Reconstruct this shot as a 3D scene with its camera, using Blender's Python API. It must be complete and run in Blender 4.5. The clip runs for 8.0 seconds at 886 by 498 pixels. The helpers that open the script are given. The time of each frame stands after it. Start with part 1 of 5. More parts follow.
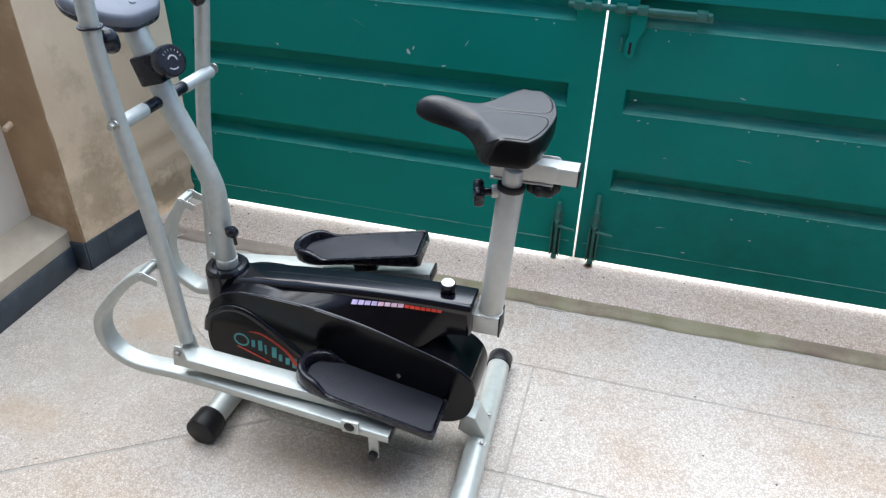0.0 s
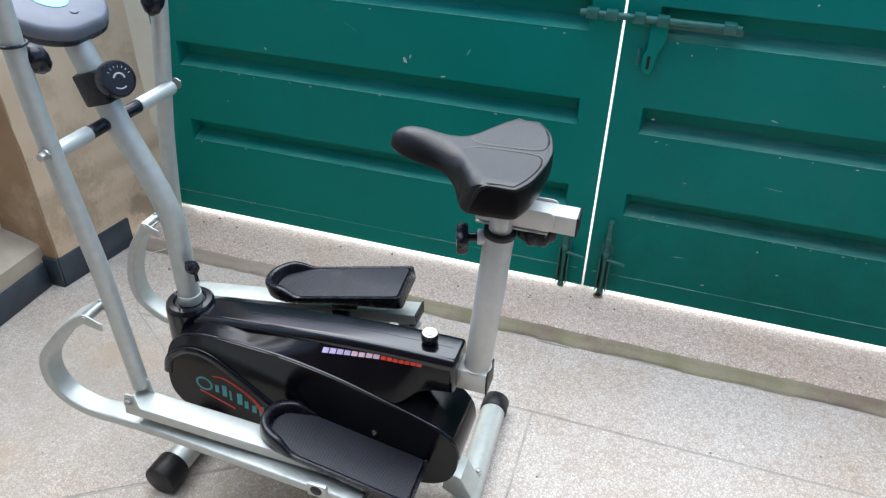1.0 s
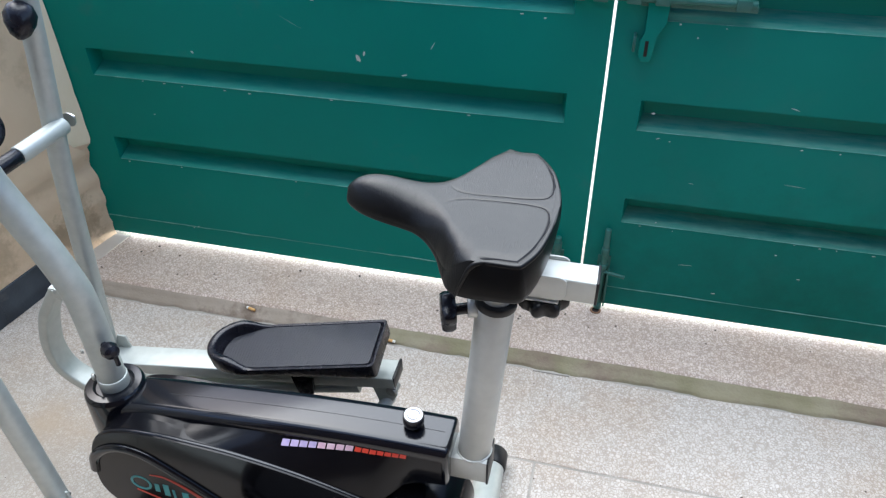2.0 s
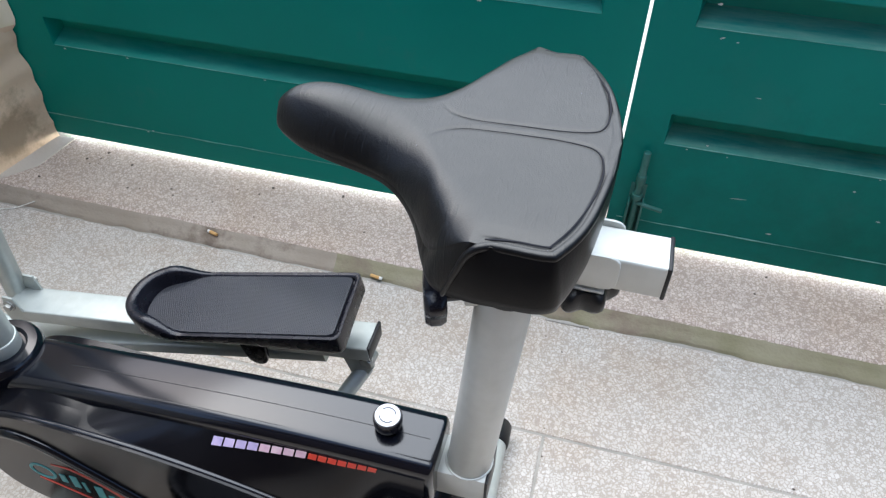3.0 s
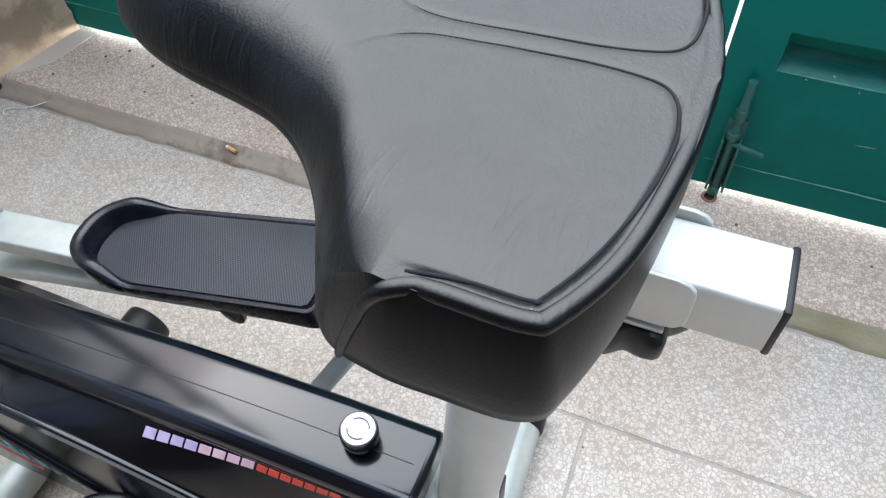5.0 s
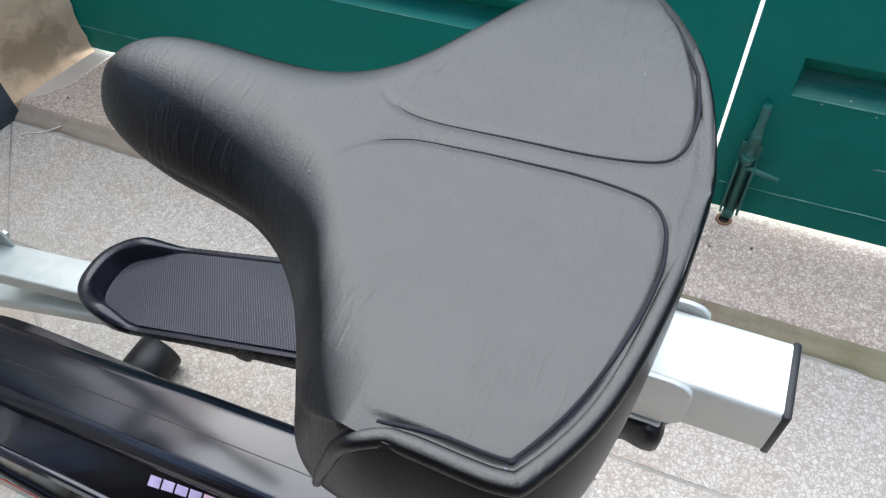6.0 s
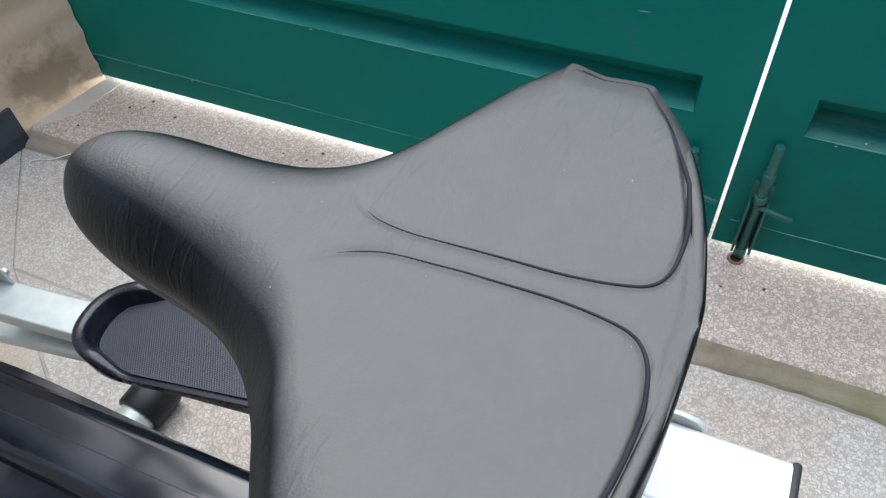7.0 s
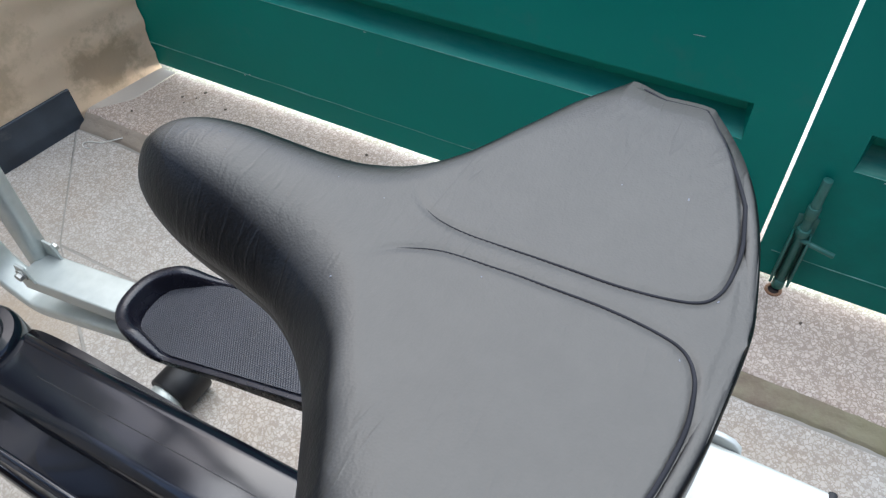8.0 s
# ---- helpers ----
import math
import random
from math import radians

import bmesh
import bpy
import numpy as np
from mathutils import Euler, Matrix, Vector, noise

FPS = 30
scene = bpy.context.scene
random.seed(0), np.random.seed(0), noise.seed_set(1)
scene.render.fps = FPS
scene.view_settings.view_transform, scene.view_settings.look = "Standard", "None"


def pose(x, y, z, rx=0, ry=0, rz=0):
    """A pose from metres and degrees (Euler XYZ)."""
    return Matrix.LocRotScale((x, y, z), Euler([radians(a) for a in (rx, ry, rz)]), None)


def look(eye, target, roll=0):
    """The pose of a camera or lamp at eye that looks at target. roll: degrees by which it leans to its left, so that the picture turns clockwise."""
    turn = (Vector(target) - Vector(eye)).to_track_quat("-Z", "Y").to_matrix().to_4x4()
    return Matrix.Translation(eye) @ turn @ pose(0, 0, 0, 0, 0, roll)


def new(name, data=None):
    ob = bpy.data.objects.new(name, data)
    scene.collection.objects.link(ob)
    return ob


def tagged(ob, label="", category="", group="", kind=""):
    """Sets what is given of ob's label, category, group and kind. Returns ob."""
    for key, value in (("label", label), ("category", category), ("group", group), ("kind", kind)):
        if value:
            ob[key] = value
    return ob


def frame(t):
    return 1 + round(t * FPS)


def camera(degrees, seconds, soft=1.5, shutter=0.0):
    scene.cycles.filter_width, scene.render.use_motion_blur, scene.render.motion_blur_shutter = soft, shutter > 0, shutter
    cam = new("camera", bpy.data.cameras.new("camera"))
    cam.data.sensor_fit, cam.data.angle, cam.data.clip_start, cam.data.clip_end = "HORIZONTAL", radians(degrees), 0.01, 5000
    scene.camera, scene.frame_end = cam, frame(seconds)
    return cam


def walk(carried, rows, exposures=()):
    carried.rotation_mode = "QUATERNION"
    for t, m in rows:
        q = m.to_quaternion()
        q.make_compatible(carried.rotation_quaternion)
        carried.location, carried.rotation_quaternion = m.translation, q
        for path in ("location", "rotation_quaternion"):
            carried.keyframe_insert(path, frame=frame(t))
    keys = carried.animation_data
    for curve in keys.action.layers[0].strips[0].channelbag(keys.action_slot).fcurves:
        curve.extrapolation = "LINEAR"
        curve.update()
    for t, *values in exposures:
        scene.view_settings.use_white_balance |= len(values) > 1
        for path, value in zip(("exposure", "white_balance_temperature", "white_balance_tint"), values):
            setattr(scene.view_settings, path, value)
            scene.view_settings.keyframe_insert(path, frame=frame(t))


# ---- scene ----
cam = camera(62.0, 8.0, soft=1.3)
PATH = [
    (0, (0.003, -0.045, 1.403), (-0.434, 1.556, 0.287), 1.2),
    (0.5, (0.017, 0.074, 1.391), (-0.466, 1.661, 0.273), 1.3),
    (1, (0.016, 0.181, 1.391), (-0.475, 1.747, 0.248), 1.3),
    (1.5, (-0.02, 0.314, 1.363), (-0.464, 1.857, 0.17), 0.3),
    (1.7, (-0.051, 0.384, 1.361), (-0.478, 1.923, 0.156), -0.9),
    (2.8, (-0.136, 0.691, 1.231), (-0.434, 2.145, -0.109), 1.1),
    (3, (-0.143, 0.759, 1.183), (-0.509, 2.117, -0.239), 0.4),
    (3.5, (-0.122, 0.89, 1.076), (-0.577, 2.124, -0.431), -1.2),
    (4, (-0.129, 0.923, 1.031), (-0.626, 2.088, -0.517), -2.1),
    (5.3, (-0.139, 0.978, 1.046), (-0.654, 2.102, -0.526), -3.0),
    (5.5, (-0.139, 0.986, 1.052), (-0.663, 2.107, -0.52), -3.4),
    (6, (-0.14, 1.004, 1.059), (-0.696, 2.115, -0.509), -4.8),
    (6.5, (-0.139, 1.029, 1.064), (-0.705, 2.149, -0.494), -4.8),
    (7, (-0.141, 1.048, 1.068), (-0.744, 2.171, -0.472), -5.4),
    (7.5, (-0.142, 1.052, 1.073), (-0.762, 2.188, -0.451), -4.2),
    (8, (-0.146, 1.037, 1.073), (-0.831, 2.141, -0.448), -3.8),
]
walk(cam, [(t, look(eye, target, roll)) for t, eye, target, roll in PATH], [(0, 1.48), (1.7, 1.48), (3.0, 1.42), (5.5, 1.43), (8, 1.40)])

# ---- world, sun, exposure ----
world = bpy.data.worlds.new("sky")
scene.world = world
world.use_nodes = True
wn = world.node_tree
sky = wn.nodes.new("ShaderNodeTexSky")
sky.sky_type = 'NISHITA'
sky.sun_disc = False
sky.sun_elevation = radians(50)
sky.sun_rotation = radians(-58)
sky.air_density, sky.dust_density, sky.ozone_density = 1.0, 1.0, 1.0
wn.links.new(sky.outputs[0], wn.nodes["Background"].inputs[0])
wn.nodes["Background"].inputs[1].default_value = 0.15
sun = new("sun", bpy.data.lights.new("sun", 'SUN'))
sun.data.energy, sun.data.angle, sun.data.color = 2.5, radians(72), (0.91, 0.965, 1.0)
sun.matrix_world = look((-0.5, 6.0, 20), (0, 0, 0))
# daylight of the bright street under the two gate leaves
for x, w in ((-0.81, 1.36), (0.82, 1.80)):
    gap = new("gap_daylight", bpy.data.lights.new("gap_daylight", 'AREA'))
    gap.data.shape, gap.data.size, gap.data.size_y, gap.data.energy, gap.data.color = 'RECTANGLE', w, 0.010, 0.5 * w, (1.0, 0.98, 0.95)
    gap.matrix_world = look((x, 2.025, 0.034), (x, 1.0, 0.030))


# ---- materials ----
def mat(name, c1, c2, scale=6.0, rough=0.5, metal=0.0, bump=0.0, bscale=200.0, rvar=0.1, spec=0.5, stains=None, sscale=2.0, coat=0.0):
    m = bpy.data.materials.new(name)
    m.use_nodes = True
    nt = m.node_tree
    b = nt.nodes["Principled BSDF"]
    tc = nt.nodes.new("ShaderNodeTexCoord")
    n1 = nt.nodes.new("ShaderNodeTexNoise")
    n1.inputs["Scale"].default_value, n1.inputs["Detail"].default_value = scale, 6.0
    nt.links.new(tc.outputs["Object"], n1.inputs["Vector"])
    r1 = nt.nodes.new("ShaderNodeValToRGB")
    r1.color_ramp.elements[0].position, r1.color_ramp.elements[1].position = 0.3, 0.7
    r1.color_ramp.elements[0].color, r1.color_ramp.elements[1].color = (*c1, 1), (*c2, 1)
    nt.links.new(n1.outputs["Fac"], r1.inputs["Fac"])
    col = r1.outputs["Color"]
    if stains:
        colour, low, high, amount = stains
        n3 = nt.nodes.new("ShaderNodeTexNoise")
        n3.inputs["Scale"].default_value, n3.inputs["Detail"].default_value, n3.inputs["Roughness"].default_value = sscale, 8.0, 0.65
        nt.links.new(tc.outputs["Object"], n3.inputs["Vector"])
        mr = nt.nodes.new("ShaderNodeMapRange")
        mr.inputs[1].default_value, mr.inputs[2].default_value = low, high
        mr.inputs[3].default_value, mr.inputs[4].default_value = 0.0, amount
        nt.links.new(n3.outputs["Fac"], mr.inputs[0])
        mx = nt.nodes.new("ShaderNodeMixRGB")
        mx.inputs[2].default_value = (*colour, 1)
        nt.links.new(mr.outputs[0], mx.inputs[0])
        nt.links.new(col, mx.inputs[1])
        col = mx.outputs[0]
    nt.links.new(col, b.inputs["Base Color"])
    n2 = nt.nodes.new("ShaderNodeTexNoise")
    n2.inputs["Scale"].default_value, n2.inputs["Detail"].default_value = bscale, 4.0
    nt.links.new(tc.outputs["Object"], n2.inputs["Vector"])
    rr = nt.nodes.new("ShaderNodeMapRange")
    rr.inputs[3].default_value, rr.inputs[4].default_value = max(0.02, rough - rvar), min(1.0, rough + rvar)
    nt.links.new(n1.outputs["Fac"], rr.inputs[0])
    nt.links.new(rr.outputs[0], b.inputs["Roughness"])
    b.inputs["Metallic"].default_value = metal
    b.inputs["Specular IOR Level"].default_value = spec
    b.inputs["Coat Weight"].default_value = coat
    if bump:
        bp = nt.nodes.new("ShaderNodeBump")
        bp.inputs["Strength"].default_value, bp.inputs["Distance"].default_value = bump, 0.002
        nt.links.new(n2.outputs["Fac"], bp.inputs["Height"])
        nt.links.new(bp.outputs["Normal"], b.inputs["Normal"])
    return m


def terrazzo(name, ground, chips, stain):
    """Cast marble chips in a pinkish-grey cement ground."""
    m = bpy.data.materials.new(name)
    m.use_nodes = True
    nt = m.node_tree
    b = nt.nodes["Principled BSDF"]
    tc = nt.nodes.new("ShaderNodeTexCoord")
    warp = nt.nodes.new("ShaderNodeTexNoise")
    warp.inputs["Scale"].default_value = 120.0
    nt.links.new(tc.outputs["Object"], warp.inputs["Vector"])
    add = nt.nodes.new("ShaderNodeVectorMath")
    add.operation = 'MULTIPLY_ADD'
    add.inputs[1].default_value = (0.006, 0.006, 0.0)
    nt.links.new(warp.outputs["Color"], add.inputs[0])
    nt.links.new(tc.outputs["Object"], add.inputs[2])
    flat = nt.nodes.new("ShaderNodeVectorMath")
    flat.operation = 'MULTIPLY'
    flat.inputs[1].default_value = (1, 1, 0)
    nt.links.new(add.outputs[0], flat.inputs[0])
    masks = []
    for scale, thr, keep in ((142.0, 0.13, 0.8), (290.0, 0.17, 0.6)):
        edge = nt.nodes.new("ShaderNodeTexVoronoi")
        edge.feature = 'DISTANCE_TO_EDGE'
        cell = nt.nodes.new("ShaderNodeTexVoronoi")
        for v in (edge, cell):
            v.inputs["Scale"].default_value = scale
            nt.links.new(flat.outputs[0], v.inputs["Vector"])
        sep = nt.nodes.new("ShaderNodeSeparateColor")
        nt.links.new(cell.outputs["Color"], sep.inputs[0])
        a = nt.nodes.new("ShaderNodeMapRange")
        a.inputs[1].default_value, a.inputs[2].default_value = thr - 0.04, thr + 0.02
        nt.links.new(edge.outputs["Distance"], a.inputs[0])
        k = nt.nodes.new("ShaderNodeMath")
        k.operation = 'LESS_THAN'
        k.inputs[1].default_value = keep
        nt.links.new(sep.outputs[0], k.inputs[0])
        mul = nt.nodes.new("ShaderNodeMath")
        mul.operation = 'MULTIPLY'
        nt.links.new(a.outputs[0], mul.inputs[0])
        nt.links.new(k.outputs[0], mul.inputs[1])
        ramp = nt.nodes.new("ShaderNodeValToRGB")
        ramp.color_ramp.elements[0].color, ramp.color_ramp.elements[1].color = (*chips[0], 1), (*chips[1], 1)
        mid = ramp.color_ramp.elements.new(0.5)
        mid.color = (*chips[2], 1)
        nt.links.new(sep.outputs[1], ramp.inputs["Fac"])
        masks.append((mul, ramp))
    big = nt.nodes.new("ShaderNodeTexNoise")
    big.inputs["Scale"].default_value, big.inputs["Detail"].default_value, big.inputs["Roughness"].default_value = 2.3, 9.0, 0.62
    nt.links.new(tc.outputs["Object"], big.inputs["Vector"])
    fine = nt.nodes.new("ShaderNodeTexNoise")
    fine.inputs["Scale"].default_value, fine.inputs["Detail"].default_value = 400.0, 3.0
    nt.links.new(tc.outputs["Object"], fine.inputs["Vector"])
    g = nt.nodes.new("ShaderNodeValToRGB")
    g.color_ramp.elements[0].position, g.color_ramp.elements[1].position = 0.3, 0.7
    g.color_ramp.elements[0].color = (*[c * 0.80 for c in ground], 1)
    g.color_ramp.elements[1].color = (*ground, 1)
    nt.links.new(fine.outputs["Fac"], g.inputs["Fac"])
    col = g.outputs["Color"]
    for mask, ramp in reversed(masks):
        mx = nt.nodes.new("ShaderNodeMixRGB")
        nt.links.new(mask.outputs[0], mx.inputs[0])
        nt.links.new(col, mx.inputs[1])
        nt.links.new(ramp.outputs[0], mx.inputs[2])
        col = mx.outputs[0]
    st = nt.nodes.new("ShaderNodeMapRange")
    st.inputs[1].default_value, st.inputs[2].default_value = 0.46, 0.70
    st.inputs[3].default_value, st.inputs[4].default_value = 0.0, 0.6
    nt.links.new(big.outputs["Fac"], st.inputs[0])
    mx = nt.nodes.new("ShaderNodeMixRGB")
    mx.blend_type = 'MULTIPLY'
    mx.inputs[2].default_value = (*stain, 1)
    nt.links.new(st.outputs[0], mx.inputs[0])
    nt.links.new(col, mx.inputs[1])
    nt.links.new(mx.outputs[0], b.inputs["Base Color"])
    b.inputs["Roughness"].default_value = 0.55
    b.inputs["Specular IOR Level"].default_value = 0.35
    bp = nt.nodes.new("ShaderNodeBump")
    bp.inputs["Strength"].default_value, bp.inputs["Distance"].default_value = 0.25, 0.001
    nt.links.new(fine.outputs["Fac"], bp.inputs["Height"])
    nt.links.new(bp.outputs["Normal"], b.inputs["Normal"])
    return m


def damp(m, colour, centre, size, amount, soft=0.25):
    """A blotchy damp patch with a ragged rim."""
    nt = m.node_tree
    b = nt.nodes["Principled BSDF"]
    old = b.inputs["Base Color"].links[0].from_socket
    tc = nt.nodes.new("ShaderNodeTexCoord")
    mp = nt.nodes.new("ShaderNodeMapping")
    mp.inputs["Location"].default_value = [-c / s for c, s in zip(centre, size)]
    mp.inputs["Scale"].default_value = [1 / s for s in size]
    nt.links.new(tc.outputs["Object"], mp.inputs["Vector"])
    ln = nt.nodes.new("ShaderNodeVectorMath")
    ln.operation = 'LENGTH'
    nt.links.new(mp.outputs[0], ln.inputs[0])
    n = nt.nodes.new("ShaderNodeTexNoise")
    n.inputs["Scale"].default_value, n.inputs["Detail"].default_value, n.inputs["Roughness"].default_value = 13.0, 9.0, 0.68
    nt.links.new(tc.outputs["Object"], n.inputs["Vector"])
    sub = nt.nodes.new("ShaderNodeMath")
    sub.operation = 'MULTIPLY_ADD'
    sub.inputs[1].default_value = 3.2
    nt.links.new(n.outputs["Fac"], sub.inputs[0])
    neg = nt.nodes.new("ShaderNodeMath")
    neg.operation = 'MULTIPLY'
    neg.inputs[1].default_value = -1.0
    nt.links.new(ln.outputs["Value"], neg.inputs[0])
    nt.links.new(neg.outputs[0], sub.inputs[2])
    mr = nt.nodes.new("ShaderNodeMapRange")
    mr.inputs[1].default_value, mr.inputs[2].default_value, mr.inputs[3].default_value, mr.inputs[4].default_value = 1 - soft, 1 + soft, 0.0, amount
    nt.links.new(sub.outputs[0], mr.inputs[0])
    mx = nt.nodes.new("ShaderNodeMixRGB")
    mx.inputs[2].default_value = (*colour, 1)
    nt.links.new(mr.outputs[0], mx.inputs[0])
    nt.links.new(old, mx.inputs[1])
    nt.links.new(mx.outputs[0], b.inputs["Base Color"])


def leather(name):
    """Matt black vinyl with a fine pebble grain and long soft creases."""
    m = mat(name, (0.003, 0.003, 0.0033), (0.0045, 0.0045, 0.005), 40, 0.37, 0.0, 0.0, rvar=0.03, spec=0.25)
    nt = m.node_tree
    b = nt.nodes["Principled BSDF"]
    tc = nt.nodes.new("ShaderNodeTexCoord")
    grain = nt.nodes.new("ShaderNodeTexVoronoi")
    grain.inputs["Scale"].default_value = 900.0
    nt.links.new(tc.outputs["Object"], grain.inputs["Vector"])
    wob = nt.nodes.new("ShaderNodeTexNoise")
    wob.inputs["Scale"].default_value = 28.0
    nt.links.new(tc.outputs["Object"], wob.inputs["Vector"])
    bend = nt.nodes.new("ShaderNodeVectorMath")
    bend.operation = 'MULTIPLY_ADD'
    bend.inputs[1].default_value = (0.008, 0.004, 0.0)
    nt.links.new(wob.outputs["Color"], bend.inputs[0])
    nt.links.new(tc.outputs["Object"], bend.inputs[2])
    mp = nt.nodes.new("ShaderNodeMapping")
    mp.inputs["Scale"].default_value = (105, 17, 12)
    mp.inputs["Rotation"].default_value = (0, 0, -0.12)
    nt.links.new(bend.outputs[0], mp.inputs["Vector"])
    crease = nt.nodes.new("ShaderNodeTexNoise")
    crease.inputs["Scale"].default_value, crease.inputs["Detail"].default_value = 1.0, 2.0
    nt.links.new(mp.outputs[0], crease.inputs["Vector"])
    off = nt.nodes.new("ShaderNodeMath")
    off.operation = 'SUBTRACT'
    off.inputs[1].default_value = 0.53
    nt.links.new(crease.outputs["Fac"], off.inputs[0])
    ab = nt.nodes.new("ShaderNodeMath")
    ab.operation = 'ABSOLUTE'
    nt.links.new(off.outputs[0], ab.inputs[0])
    line = nt.nodes.new("ShaderNodeMapRange")
    line.inputs[1].default_value, line.inputs[2].default_value = 0.05, 0.0
    nt.links.new(ab.outputs[0], line.inputs[0])
    where = nt.nodes.new("ShaderNodeTexNoise")
    where.inputs["Scale"].default_value = 19.0
    nt.links.new(tc.outputs["Object"], where.inputs["Vector"])
    wr = nt.nodes.new("ShaderNodeMapRange")
    wr.inputs[1].default_value, wr.inputs[2].default_value = 0.44, 0.62
    nt.links.new(where.outputs["Fac"], wr.inputs[0])
    cr = nt.nodes.new("ShaderNodeMath")
    cr.operation = 'MULTIPLY'
    nt.links.new(line.outputs[0], cr.inputs[0])
    nt.links.new(wr.outputs[0], cr.inputs[1])
    b1 = nt.nodes.new("ShaderNodeBump")
    b1.inputs["Strength"].default_value, b1.inputs["Distance"].default_value = 0.30, 0.0005
    nt.links.new(cr.outputs[0], b1.inputs["Height"])
    b2 = nt.nodes.new("ShaderNodeBump")
    b2.inputs["Strength"].default_value, b2.inputs["Distance"].default_value = 0.20, 0.0004
    nt.links.new(grain.outputs["Distance"], b2.inputs["Height"])
    nt.links.new(b1.outputs["Normal"], b2.inputs["Normal"])
    # short fine wrinkles across the grain
    mw = nt.nodes.new("ShaderNodeMapping")
    mw.inputs["Scale"].default_value = (520, 190, 190)
    mw.inputs["Rotation"].default_value = (0, 0, 0.35)
    nt.links.new(bend.outputs[0], mw.inputs["Vector"])
    wrinkle = nt.nodes.new("ShaderNodeTexNoise")
    wrinkle.inputs["Scale"].default_value, wrinkle.inputs["Detail"].default_value = 1.0, 3.0
    nt.links.new(mw.outputs[0], wrinkle.inputs["Vector"])
    b3 = nt.nodes.new("ShaderNodeBump")
    b3.inputs["Strength"].default_value, b3.inputs["Distance"].default_value = 0.34, 0.0006
    nt.links.new(wrinkle.outputs["Fac"], b3.inputs["Height"])
    nt.links.new(b2.outputs["Normal"], b3.inputs["Normal"])
    nt.links.new(b3.outputs["Normal"], b.inputs["Normal"])
    return m


def tread(name):
    """Black rubber with a fine raised diamond tread."""
    m = mat(name, (0.010, 0.011, 0.016), (0.015, 0.016, 0.023), 30, 0.42, 0.0, 0.0, spec=0.5)
    nt = m.node_tree
    b = nt.nodes["Principled BSDF"]
    tc = nt.nodes.new("ShaderNodeTexCoord")
    waves = []
    for angle in (35, -35):
        mp = nt.nodes.new("ShaderNodeMapping")
        mp.inputs["Rotation"].default_value = (0, 0, radians(angle))
        nt.links.new(tc.outputs["Object"], mp.inputs["Vector"])
        w = nt.nodes.new("ShaderNodeTexWave")
        w.inputs["Scale"].default_value = 120.0
        nt.links.new(mp.outputs[0], w.inputs["Vector"])
        waves.append(w)
    mul = nt.nodes.new("ShaderNodeMath")
    mul.operation = 'MULTIPLY'
    nt.links.new(waves[0].outputs["Fac"], mul.inputs[0])
    nt.links.new(waves[1].outputs["Fac"], mul.inputs[1])
    bp = nt.nodes.new("ShaderNodeBump")
    bp.inputs["Strength"].default_value, bp.inputs["Distance"].default_value = 0.7, 0.001
    nt.links.new(mul.outputs[0], bp.inputs["Height"])
    nt.links.new(bp.outputs["Normal"], b.inputs["Normal"])
    return m


M_TERRAZZO = terrazzo("terrazzo", (0.415, 0.360, 0.310), ((0.53, 0.487, 0.445), (0.58, 0.537, 0.495), (0.485, 0.437, 0.39)), (0.76, 0.58, 0.42))
M_SILL = terrazzo("terrazzo_sill", (0.43, 0.335, 0.275), ((0.60, 0.50, 0.43), (0.66, 0.56, 0.49), (0.53, 0.43, 0.365)), (0.8, 0.66, 0.52))


FLOOR_STAINS = [((-1.36, 0.93), (0.14, 0.06), 0.55), ((-1.26, 1.33), (0.20, 0.07), 0.5), ((-0.60, 0.98), (0.28, 0.09), 0.55)]


damp(M_TERRAZZO, (0.33, 0.29, 0.245), (-1.28, 1.22, 0.0), (0.30, 0.30, 1.0), 0.8, 0.9)
for spot in FLOOR_STAINS:
    damp(M_TERRAZZO, (0.40, 0.29, 0.19), (*spot[0], 0.0), (*spot[1], 1.0), spot[2], 0.7)
M_GROUT = mat("grout", (0.25, 0.23, 0.20), (0.40, 0.37, 0.33), 12, 0.9, bump=0.4)
M_MORTAR = mat("mossy_mortar", (0.20, 0.18, 0.10), (0.31, 0.275, 0.19), 9, 0.9, bump=0.6, bscale=160, stains=((0.20, 0.145, 0.11), 0.47, 0.62, 0.85), sscale=6)
M_MORTAR_BROWN = mat("dirty_mortar", (0.27, 0.22, 0.17), (0.38, 0.32, 0.26), 7, 0.9, bump=0.6, bscale=160, stains=((0.13, 0.09, 0.065), 0.52, 0.64, 0.8), sscale=7)
M_CEMENT = mat("smooth_cement", (0.49, 0.43, 0.37), (0.56, 0.50, 0.435), 9, 0.85, 0, 0.3, 120, stains=((0.3, 0.25, 0.2), 0.55, 0.7, 0.6), sscale=8)
M_GREEN = mat("green_enamel", (0.0, 0.195, 0.153), (0.0, 0.224, 0.177), 3, 0.42, 0.0, 0.12, 90, 0.07, 0.12, stains=((0.05, 0.165, 0.14), 0.6, 0.8, 0.5), sscale=6)


